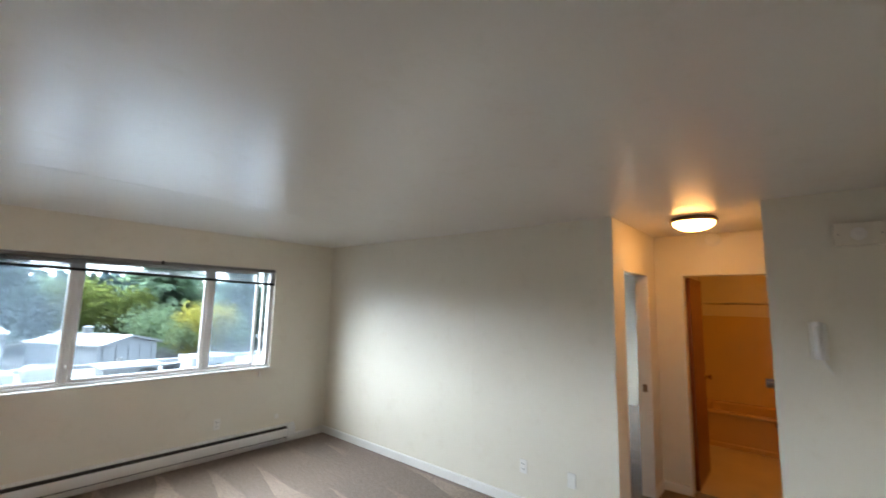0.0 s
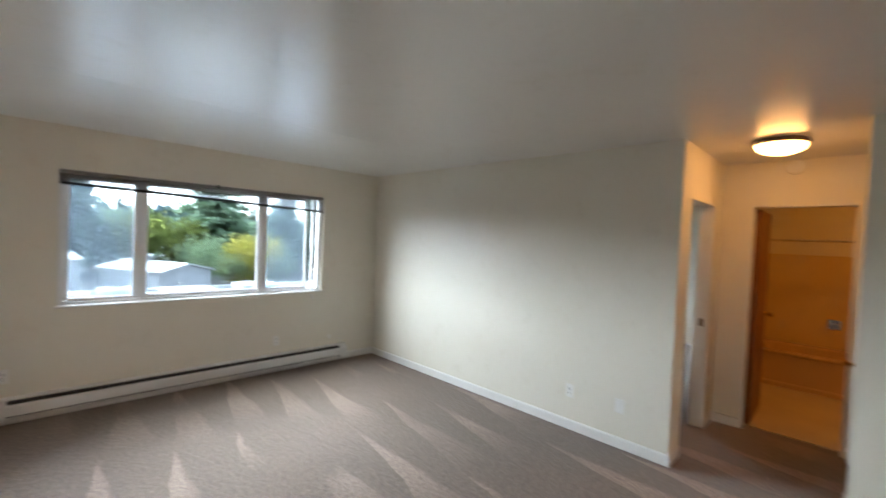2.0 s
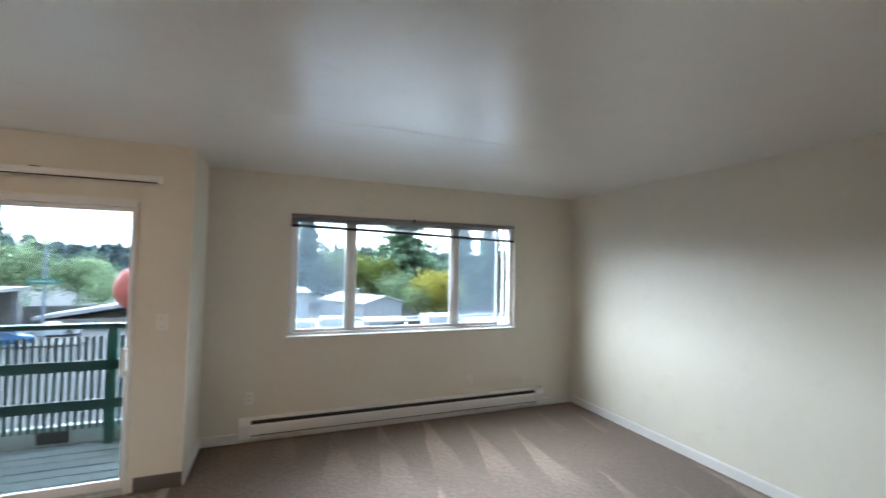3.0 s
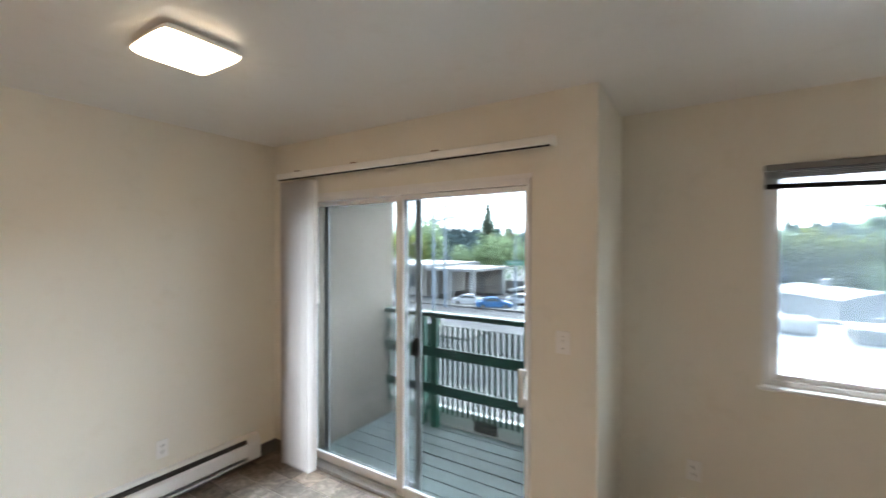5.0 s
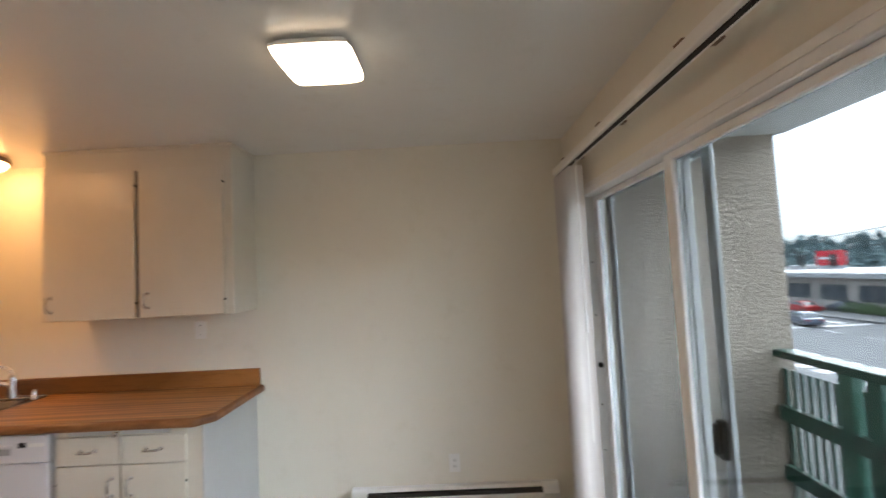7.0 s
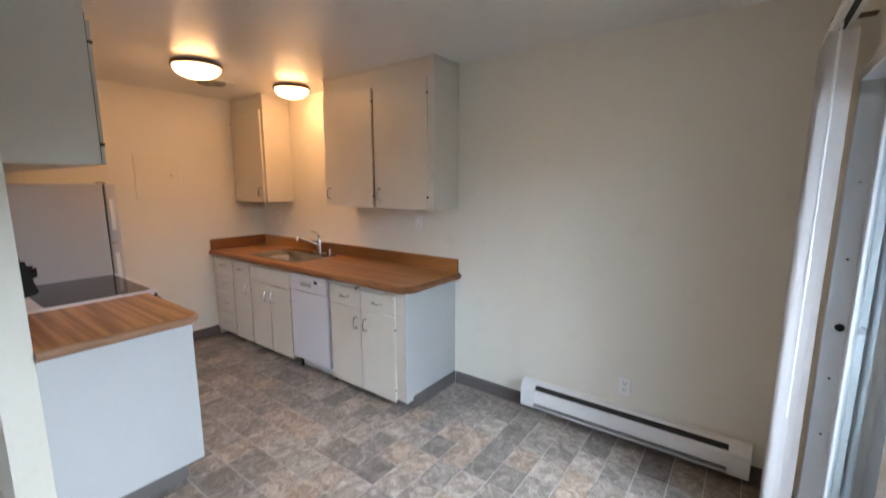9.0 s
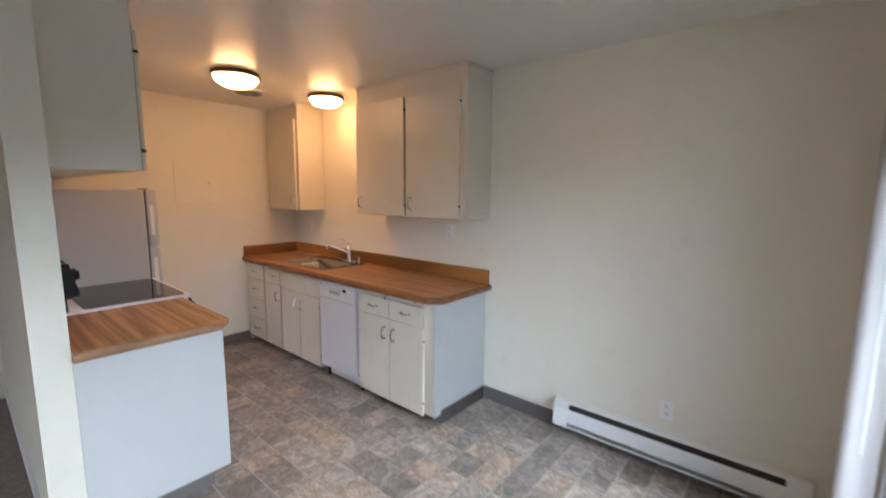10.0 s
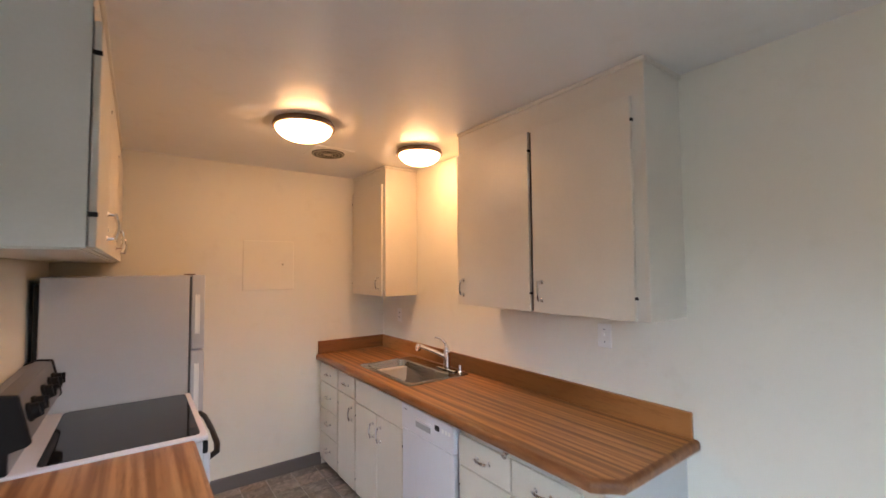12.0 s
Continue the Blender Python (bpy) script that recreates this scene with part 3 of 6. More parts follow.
# ---- wall plates ----
def wall_plate(name, label, category, axis, f, side, u, z, kind, w=0.07, h=0.115):
    """Outlet or switch plate on a wall face; kind: 'outlet', 'switch' or 'blank'."""
    base = (f, u, z) if axis == 'x' else (u, f, z)
    t = thing(name, label, category, base)

    def bx(u0, u1, p0, p1, z0, z1, bev):
        a, b = sorted((f + side * p0, f + side * p1))
        return box_bm(a, b, u + u0, u + u1, z + z0, z + z1, bevel=bev) if axis == 'x' else box_bm(u + u0, u + u1, a, b, z + z0, z + z1, bevel=bev)

    part("plate", bx(-w / 2, w / 2, 0, 0.006, -h / 2, h / 2, 0.0025), M_plate, t)
    if kind == 'outlet':
        for dz in (-0.02, 0.02):
            sk = part("socket", bx(-0.017, 0.017, 0.006, 0.0085, dz - 0.014, dz + 0.014, 0.001), M_plate, t)
            for du in (-0.007, 0.007):
                part("slot", bx(du - 0.0016, du + 0.0016, 0.0082, 0.0095, dz - 0.004, dz + 0.007, 0), M_plate_slot, sk)
            part("slot", bx(-0.0025, 0.0025, 0.0082, 0.0095, dz - 0.0105, dz - 0.006, 0), M_plate_slot, sk)
    elif kind == 'switch':
        part("toggle", bx(-0.005, 0.005, 0.006, 0.018, -0.002, 0.014, 0.0015), M_plate, t)
        for dz in (-0.03, 0.03):
            part("screw", bx(-0.003, 0.003, 0.006, 0.0072, dz - 0.003, dz + 0.003, 0.001), M_steel, t)
    return t


wall_plate("wall_outlet", "white duplex outlet above the dining heater", "outlet", 'x', 0.0, 1, -0.823, 0.354, 'outlet')
wall_plate("wall_outlet", "white duplex outlet low on the long wall", "outlet", 'x', XR, -1, -2.34, 0.338, 'outlet')
wall_plate("cable_plate", "blank white plate low on the long wall", "wall plate", 'x', XR, -1, -2.775, 0.338, 'blank')
wall_plate("wall_outlet", "painted outlet plate under the window", "outlet", 'y', YW, -1, 2.876, 0.385, 'outlet')
wall_plate("wall_outlet", "painted outlet plate beside the living-room heater", "outlet", 'y', YW, -1, 5.057, 0.36, 'outlet')
wall_plate("cable_plate", "small painted plate near the corner", "wall plate", 'y', YW, -1, 5.74, 0.32, 'blank', 0.05, 0.05)
wall_plate("light_switch", "white double switch beside the sliding door", "switch", 'y', 0.0, -1, 2.325, 1.165, 'switch', 0.075, 0.115)
wall_plate("wall_outlet", "white outlet and switch plate under the upper cabinet", "outlet", 'x', 0.0, 1, -2.465, 1.283, 'switch', 0.075, 0.115)
wall_plate("wall_outlet", "white outlet above the short counter", "outlet", 'x', PX0, -1, -3.21, 1.14, 'outlet')
wall_plate("wall_outlet", "white outlet in the corner above the counter", "outlet", 'x', 0.0, 1, -4.45, 1.22, 'outlet')


# ---- baseboard heaters ----
def heater(label, axis, f, side, u0, u1, z0=0.03, h=0.185):
    base = (f, (u0 + u1) / 2, z0) if axis == 'x' else ((u0 + u1) / 2, f, z0)
    t = thing("baseboard_heater", label, "heater", base)

    def ex(prof, a, b):
        bm = bmesh.new()
        rows = [[bm.verts.new((f + side * p, u, z0 + z) if axis == 'x' else (u, f + side * p, z0 + z)) for p, z in prof] for u in (a, b)]
        n = len(prof)
        for k in range(n):
            bm.faces.new((rows[0][k], rows[0][(k + 1) % n], rows[1][(k + 1) % n], rows[1][k]))
        bm.faces.new(rows[0][::-1])
        bm.faces.new(rows[1])
        return bm

    c = 0.10
    part("back_plate", ex([(0, 0), (0.006, 0), (0.006, h), (0, h)], u0 + c * 0.5, u1 - c * 0.5), M_heater, t)
    part("element", ex([(0.006, 0.03), (0.045, 0.03), (0.045, h - 0.03), (0.006, h - 0.03)], u0 + c, u1 - c), M_gap, t, "dark heating fins")
    part("front_panel", ex([(0.058, 0.042), (0.066, 0.045), (0.066, h - 0.066), (0.058, h - 0.050), (0.054, h - 0.050), (0.059, h - 0.068)], u0 + c, u1 - c), M_heater, t)
    part("top_hood", ex([(0.006, h - 0.006), (0.028, h - 0.012), (0.040, h - 0.020), (0.044, h - 0.017), (0.030, h - 0.004), (0.006, h)], u0 + c, u1 - c), M_heater, t)
    part("bottom_lip", ex([(0.006, 0), (0.058, 0.004), (0.064, 0.018), (0.060, 0.020), (0.054, 0.008), (0.006, 0.005)], u0 + c, u1 - c), M_heater, t)
    for a, b in ((u0, u0 + c), (u1 - c, u1)):
        bm = ex([(0, -0.002), (0.060, 0.002), (0.069, 0.012), (0.069, h - 0.050), (0.046, h - 0.010), (0.030, h + 0.002), (0, h + 0.002)], a, b)
        bmesh.ops.bevel(bm, geom=bm.edges[:], offset=0.002, segments=1, affect='EDGES')
        e = part("end_box", bm, M_heater, t)
    u = u0 + 0.55
    while u < u1 - 0.4:
        part("support_clip", ex([(0.045, h - 0.090), (0.057, h - 0.090), (0.050, h - 0.060), (0.045, h - 0.060)], u, u + 0.012), M_heater, t)
        u += 0.62
    return t


heater("long white electric baseboard heater under the window", 'y', YW, -1, 2.80, 5.965)
heater("white electric baseboard heater on the dining wall", 'x', 0.0, 1, -1.487, -0.172, 0.038)

# ---- sliding balcony door ----
slider = thing("sliding_door", "closed white sliding glass balcony door with screen", "sliding door", ((SL + SR) / 2, 0.05, 0), kind="structure")
bm = bmesh.new()
add_box(bm, SL, SL + 0.04, -0.012, 0.115, 0.0, ST, 0.004)
add_box(bm, SR - 0.018, SR, -0.012, 0.115, 0.0, ST, 0.004)
add_box(bm, SL + 0.04, SR - 0.018, -0.012, 0.115, ST - 0.045, ST, 0.004)
part("frame", bm, M_vinyl_white, slider)
part("casing", box_bm(SL - 0.01, SR + 0.012, -0.016, -0.0125, ST - 0.012, ST + 0.012), M_trim, slider)
bm = box_bm(SL + 0.04, SR - 0.018, -0.005, 0.118, -0.006, 0.022, bevel=0.003)
add_box(bm, SL + 0.04, SR - 0.018, 0.035, 0.041, 0.02, 0.036)
add_box(bm, SL + 0.04, SR - 0.018, 0.078, 0.084, 0.02, 0.036)
part("sill_track", bm, M_alu, slider, "grey metal floor track")


def sash_leaf(name, x0, x1, y0, y1, wl, wr, material, film):
    bm = bmesh.new()
    z0, z1 = 0.037, ST - 0.046
    wt = 0.03
    add_box(bm, x0, x0 + wl, y0, y1, z0, z1, 0.004)
    add_box(bm, x1 - wr, x1, y0, y1, z0, z1, 0.004)
    add_box(bm, x0 + wl, x1 - wr, y0, y1, z0, z0 + wt * 2, 0.004)
    add_box(bm, x0 + wl, x1 - wr, y0, y1, z1 - wt, z1, 0.004)
    leaf = part(name, bm, material, slider)
    yc = (y0 + y1) / 2
    p = part("pane" if film is M_glass else "screen_cloth", box_bm(x0 + wl * 0.7, x1 - wr * 0.7, yc - 0.002, yc + 0.002, z0 + wt, z1 - wt * 0.7), film, leaf)
    p.visible_shadow = False
    return leaf


fixed = sash_leaf("fixed_leaf", SL + 0.04, 1.285, 0.056, 0.086, 0.055, 0.05, M_vinyl_white, M_glass)
moving = sash_leaf("sliding_leaf", 1.236, SR - 0.019, 0.014, 0.048, 0.056, 0.022, M_vinyl_white, M_glass)
screen = sash_leaf("screen_leaf", 0.47, 1.375, 0.092, 0.112, 0.05, 0.042, M_alu, M_screen_fine)
bm = bmesh.new()
add_box(bm, 1.330, 1.362, 0.070, 0.092, 0.93, 1.06, 0.006, 2)
add_box(bm, 1.326, 1.350, 0.056, 0.072, 0.945, 1.045, 0.006, 2)
part("latch", bm, M_black, screen, "black screen latch")
bm = bmesh.new()
add_box(bm, SR - 0.058, SR - 0.032, -0.030, -0.012, 0.80, 1.0, 0.006, 2)
add_box(bm, SR - 0.050, SR - 0.030, -0.012, 0.014, 0.81, 0.84, 0.003)
add_box(bm, SR - 0.050, SR - 0.030, -0.012, 0.014, 0.96, 0.99, 0.003)
part("pull_handle", bm, M_vinyl_white, moving, "white pull handle")
part("lock_knob", add_tube(bmesh.new(), [(SL + 0.040, 0.036, 1.02), (SL + 0.050, 0.036, 1.02), (SL + 0.060, 0.036, 1.02)], [0.016, 0.014, 0.011], 14), M_black, slider, "black lock knob", smooth=True)
for z in (0.55, 0.80, 1.30, 1.6):
    part("screw", add_tube(bmesh.new(), [(SL + 0.040, 0.028, z), (SL + 0.0425, 0.028, z)], 0.005, 8), M_steel, slider)

vb = thing("vertical_blind", "beige vertical blind drawn aside in a stack by the door", "blind", (1.25, -0.06, 2.19))
part("headrail", box_bm(0.19, 2.30, -0.122, -0.067, 2.146, 2.188, bevel=0.004), M_plate, vb)
part("rail_slot", box_bm(0.20, 2.285, -0.103, -0.087, 2.140, 2.1465), M_black, vb, "black open slot of the rail")
part("end_cap", box_bm(2.30, 2.308, -0.124, -0.065, 2.14, 2.19, bevel=0.002), M_plate, vb)
for x in (0.42, 0.98, 1.62):
    part("bracket", box_bm(x - 0.022, x + 0.022, -0.122, -0.0, 2.188, 2.196, bevel=0.002), M_bronze, vb, "small dark mounting bracket")
random.seed(3)
for k in range(9):
    x = 0.265 + 0.036 * k
    a = radians(97 + random.uniform(-4, 4))
    bm = bmesh.new()
    rows = []
    for z in (0.03, 1.1, 2.12):
        sway = random.uniform(-0.003, 0.003)
        ring = []
        for q, bow in ((-0.0445, 0.0), (-0.022, 0.004), (0.0, 0.0055), (0.022, 0.004), (0.0445, 0.0)):
            ring.append((q, bow))
        ring = ring + [(q, b - 0.0012) for q, b in ring[::-1]]
        rows.append([bm.verts.new((x + sway + q * math.cos(a) - b * math.sin(a), -0.096 - q * math.sin(a) * 0.9 - b * math.cos(a), z)) for q, b in ring])
    n = len(rows[0])
    for r0, r1 in zip(rows, rows[1:]):
        for i in range(n):
            bm.faces.new((r0[i], r0[(i + 1) % n], r1[(i + 1) % n], r1[i]))
    bm.faces.new(rows[0])
    bm.faces.new(rows[-1][::-1])
    part("vane", bm, M_blind, vb)
part("wand", add_tube(bmesh.new(), [(0.635, -0.112, 2.13), (0.640, -0.113, 1.34), (0.640, -0.113, 1.335), (0.640, -0.113, 1.25)], [0.0035, 0.0035, 0.0065, 0.0065], 8), M_vinyl_white, vb, "clear plastic tilt wand", smooth=True)
part("bead_chain", add_tube(bmesh.new(), [(0.61, -0.108, 2.13), (0.612, -0.11, 0.7), (0.60, -0.108, 2.1)], 0.0025, 6), M_plate, vb)


# ---- ceiling lamps ----
def dome_lamp(label, x, y, r, material):
    t = thing("ceiling_lamp", label, "ceiling lamp", (x, y, H))
    ring = [(r * 0.84, H), (r * 0.95, H), (r * 0.97, H - 0.010), (r * 1.0, H - 0.018), (r * 1.005, H - 0.026), (r * 0.99, H - 0.032), (r * 0.95, H - 0.034), (r * 0.90, H - 0.031), (r * 0.82, H - 0.002)]
    part("trim_ring", add_lathe(bmesh.new(), x, y, ring), M_bronze, t, "bronze metal ring", smooth=True)
    dome = [(r * 0.90 * math.cos(a), H - 0.030 - 0.074 * math.sin(a)) for a in [math.pi / 2 * k / 10 for k in range(10)]] + [(0, H - 0.104)]
    part("diffuser", add_lathe(bmesh.new(), x, y, dome), material, t, "glowing frosted glass dome", smooth=True)
    return t


dome_lamp("lit dome ceiling lamp with bronze ring over the stove side", 1.127, -3.576, 0.168, M_lamp_warm)
dome_lamp("lit dome ceiling lamp with bronze ring over the sink", 0.298, -3.667, 0.158, M_lamp_warm)
dome_lamp("lit dome ceiling lamp with bronze ring in the bathroom", 8.75, -4.55, 0.15, M_lamp_bath)
dome_lamp("lit dome ceiling lamp with bronze ring in the hall", 6.835, -3.645, 0.168, M_lamp_hall)

LX, LY, LS = 1.207, -1.245, 0.145
sq = thing("square_ceiling_lamp", "lit square frosted ceiling lamp over the dining corner", "ceiling lamp", (LX, LY, H))


def bowed_square(bm, half, bow, z, n=10):
    """A ring of a square pane whose corners are small rounds and whose sides bow a little."""
    pts = []
    for q in range(4):
        a0 = math.pi / 2 * q
        for k in range(n):
            u = -0.97 + 1.94 * k / (n - 1)
            x = half * (1 + bow * (1 - u * u)) - half * 0.35 * max(0.0, abs(u) - 0.88)
            y = half * u
            pts.append((LX + x * math.cos(a0) - y * math.sin(a0), LY + x * math.sin(a0) + y * math.cos(a0), z))
    return [bm.verts.new(p) for p in pts]


def square_loft(rows, cap):
    bm = bmesh.new()
    prev = None
    for k_, z in rows:
        ring = bowed_square(bm, LS * k_, 0.035, z)
        if prev:
            for k in range(len(ring)):
                bm.faces.new((prev[k], prev[(k + 1) % len(ring)], ring[(k + 1) % len(ring)], ring[k]))
        prev = ring
    if cap:
        bm.faces.new(prev)
    return bm


part("base_pan", square_loft(((0.90, H - 0.0005), (0.90, H - 0.016), (0.99, H - 0.0168)), True), M_vinyl_white, sq)
part("rim", square_loft(((0.992, H - 0.0172), (1.0, H - 0.019), (1.0, H - 0.028), (0.992, H - 0.0285), (0.990, H - 0.0172)), False), M_vinyl_white, sq, "white glass rim")
part("diffuser", square_loft(((0.986, H - 0.0172), (0.986, H - 0.030), (0.965, H - 0.038), (0.86, H - 0.050), (0.6, H - 0.059), (0.3, H - 0.064)), True), M_lamp_cool, sq, "glowing square frosted glass", smooth=True)

fan = thing("ceiling_vent", "round metal exhaust fan grille on the kitchen ceiling", "vent", (0.80, -4.07, H))
part("cover_plate", box_bm(0.66, 0.94, -4.21, -3.93, H - 0.006, H, bevel=0.002), M_ceiling, fan, "painted square plate")
for r0, r1 in ((0.108, 0.096), (0.082, 0.072), (0.058, 0.048), (0.034, 0.0)):
    prof = [(r0, H - 0.006), (r0, H - 0.016), (max(r1, 0.0), H - 0.016)] + ([(r1, H - 0.006)] if r1 else [])
    part("grille_ring", add_lathe(bmesh.new(), 0.80, -4.07, prof, 32), M_steel, fan, smooth=True)
part("fan_opening", add_lathe(bmesh.new(), 0.80, -4.07, [(0.112, H - 0.0062), (0.112, H - 0.008), (0, H - 0.008)], 32), M_gap, fan, "dark fan opening")
for k in range(4):
    a = math.pi * k / 2 + 0.4
    part("grille_rib", add_tube(bmesh.new(), [(0.80 + 0.03 * math.cos(a), -4.07 + 0.03 * math.sin(a), H - 0.014), (0.80 + 0.105 * math.cos(a), -4.07 + 0.105 * math.sin(a), H - 0.014)], 0.004, 6), M_steel, fan)


# ---- kitchen ----
def pull(parent, p, q, out, label="chrome pull"):
    """A bowed chrome pull between two posts p and q that stands out along the vector out."""
    p, q, out = Vector(p), Vector(q), Vector(out)
    bm = bmesh.new()
    add_tube(bm, [p, p + out * 0.9], [0.0058, 0.0045], 8)
    add_tube(bm, [q, q + out * 0.9], [0.0058, 0.0045], 8)
    d = (q - p)
    pts = [p + out * 0.85 - d * 0.06, p + out * 0.95 + d * 0.1, p + out * 1.15 + d * 0.3, p + out * 1.2 + d * 0.5, p + out * 1.15 + d * 0.7, p + out * 0.95 + d * 0.9, p + out * 0.85 + d * 1.06]
    add_tube(bm, pts, [0.0050, 0.0075, 0.0058, 0.0052, 0.0058, 0.0075, 0.0050], 8)
    for c in (p, q):
        add_tube(bm, [c, c + out * 0.14], [0.0115, 0.008], 10)
    return part("handle", bm, M_chrome, parent, label, smooth=True)


def hinge(parent, x0, x1, y0, y1, z, h=0.012):
    part("hinge", box_bm(x0, x1, y0, y1, z - h / 2, z + h / 2, bevel=0.001), M_black, parent)


FX = 0.585      # carcass front
DX = 0.604      # door face


def base_unit(name, label, y0, y1, fronts, open_top=False):
    """A base cabinet between y0 and y1. fronts: rows of y0, y1, z0, z1, kind, pull side."""
    t = thing(name, label, "cabinet", (0.3, (y0 + y1) / 2, 0))
    bm = box_bm(0.003, FX, y0 + 0.001, y1 - 0.001, 0.075, 0.735 if open_top else 0.868)
    if open_top:
        add_box(bm, FX - 0.02, FX, y0 + 0.001, y1 - 0.001, 0.7355, 0.868)
    part("body", bm, M_cab, t)
    part("toe_kick", box_bm(0.003, 0.515, y0 + 0.001, y1 - 0.001, 0.0, 0.075), M_base_grey, t, "dark recessed toe kick")
    for a, b, c, d, kind, side in fronts:
        f = part("drawer_front" if kind == 'drawer' else ("false_front" if kind == 'false' else "door"), box_bm(FX + 0.0015, DX, a, b, c, d, bevel=0.0035, segs=2), M_cab, t)
        if kind == 'drawer':
            yc, zc = (a + b) / 2, (c + d) / 2
            pull(f, (DX, yc - 0.038, zc), (DX, yc + 0.038, zc), (0.024, 0, 0))
        elif kind == 'door':
            yy = (b - 0.045) if side > 0 else (a + 0.045)
            pull(f, (DX, yy, d - 0.15), (DX, yy, d - 0.065), (0.024, 0, 0))
            hy = (a - 0.003) if side > 0 else (b - 0.001)
            for hz in (c + 0.09, d - 0.09):
                hinge(f, DX - 0.012, DX + 0.002, hy, hy + 0.004, hz)
    return t


base_unit("drawer_cabinet", "cream painted four-drawer base cabinet in the corner", YK + 0.002, -4.362,
          [(-4.740, -4.372, 0.702, 0.845, 'drawer', 0), (-4.740, -4.372, 0.490, 0.694, 'drawer', 0), (-4.740, -4.372, 0.292, 0.482, 'drawer', 0), (-4.740, -4.372, 0.070, 0.284, 'drawer', 0)])
base_unit("narrow_cabinet", "cream painted narrow base cabinet with drawer and door", -4.362, -4.052,
          [(-4.354, -4.060, 0.702, 0.845, 'drawer', 0), (-4.354, -4.060, 0.066, 0.694, 'door', 1)])
sink_unit = base_unit("sink_cabinet", "cream painted sink cabinet with two doors", -4.052, -3.392,
          [(-4.042, -3.402, 0.690, 0.845, 'false', 0), (-4.042, -3.726, 0.066, 0.682, 'door', 1), (-3.718, -3.402, 0.066, 0.682, 'door', -1)], True)
end_unit = base_unit("end_cabinet", "cream painted base cabinet with pull-out boards at the counter end", -2.876, -2.112,
          [(-2.868, -2.530, 0.690, 0.828, 'drawer', 0), (-2.522, -2.190, 0.690, 0.828, 'drawer', 0), (-2.868, -2.530, 0.060, 0.682, 'door', 1), (-2.522, -2.190, 0.060, 0.682, 'door', -1)])
for a, b in ((-2.80, -2.545), (-2.52, -2.27)):
    bd = part("pull_out_board", box_bm(FX - 0.2, DX + 0.004, a, b, 0.838, 0.862, bevel=0.003), M_cab_end, end_unit, "white pull-out cutting board")
kn = part("knob", add_lathe(bmesh.new(), 0, 0, [(0.004, 0), (0.004, 0.012), (0.013, 0.018), (0.014, 0.026), (0.008, 0.032), (0, 0.033)], 18), M_chrome, end_unit, "chrome ball knob", smooth=True)
kn.matrix_local = Matrix.Translation(Vector((DX + 0.004, -2.535, 0.848)) - ORIGIN[end_unit]) @ Matrix.Rotation(radians(90), 4, 'Y') @ Matrix.Translation(ORIGIN[end_unit])
part("end_panel", box_bm(0.003, FX + 0.004, -2.112, -2.100, 0.068, 0.868, bevel=0.002), M_cab_end, end_unit, "white laminate end panel")
part("end_base", box_bm(0.003, 0.515, -2.112, -2.094, 0.0, 0.100, bevel=0.002), M_base_grey, end_unit, "grey vinyl base strip")

# dishwasher
dw = thing("dishwasher", "slim white built-in dishwasher under the counter", "dishwasher", (0.3, -3.134, 0))
part("tub_body", box_bm(0.02, 0.585, -3.388, -2.882, 0.10, 0.864), M_white_enamel, dw)
part("door", box_bm(0.587, 0.617, -3.376, -2.892, 0.115, 0.716, bevel=0.005, segs=2), M_white_enamel, dw)
panel = part("control_panel", box_bm(0.587, 0.621, -3.376, -2.892, 0.720, 0.858, bevel=0.006, segs=2), M_white_enamel, dw)
# no hollow is cut: a flat grey plate gives the grip's shade
bm = bmesh.new()
add_box(bm, 0.6205, 0.6235, -3.225, -3.085, 0.762, 0.806, 0.001)
part("grip_recess", bm, M_grip_shade, panel, "grey plate for the shade of the hand grip recess")
bm = box_bm(0.619, 0.632, -3.23, -3.08, 0.796, 0.812, bevel=0.004, segs=2)
part("grip_lip", bm, M_white_enamel, panel)
part("display", box_bm(0.6205, 0.6225, -3.045, -3.005, 0.797, 0.823), M_black, panel, "small black display")
for k in range(3):
    part("button", box_bm(0.6205, 0.6228, -2.985 + 0.027 * k, -2.967 + 0.027 * k, 0.800, 0.818, bevel=0.0008), M_plate, panel)
for k in range(3):
    part("marking_bar", box_bm(0.6205, 0.6215, -3.35 + 0.012 * k, -3.343 + 0.012 * k, 0.826, 0.832), M_grey_panel, panel)
part("kick_plate", box_bm(0.50, 0.535, -3.376, -2.892, 0.012, 0.108, bevel=0.003), M_white_enamel, dw)
for y in (-3.36, -2.91):
    part("foot", add_tube(bmesh.new(), [(0.545, y, 0.0), (0.545, y, 0.11)], [0.014, 0.010], 10), M_black, dw)

# long counter with sink cut-out, clipped corner and rolled front edge
CX, C0, C1 = 0.618, YK + 0.002, -2.066
SX0, SX1, SY0, SY1 = 0.10, 0.50, -4.13, -3.46
ctr = thing("countertop", "wood-grain laminate countertop with backsplash and clipped corner", "countertop", (0.3, -3.4, 0.868))
bm = slab_wall('z', 0.870, 0.910, 0.003, CX, C0, C1, [(SX0, SX1, SY0, SY1)])
clip = [e for e in bm.edges if all(abs(v.co.x - CX) < 1e-4 and abs(v.co.y - C1) < 1e-4 for v in e.verts)]
bmesh.ops.bevel(bm, geom=clip, offset=0.07, segments=1, affect='EDGES')
part("slab", bm, M_counter, ctr)
bm = bmesh.new()
prof = [(0.0, 0.866), (0.012, 0.866), (0.019, 0.874), (0.020, 0.890), (0.016, 0.903), (0.008, 0.9095), (0.0, 0.9105)]


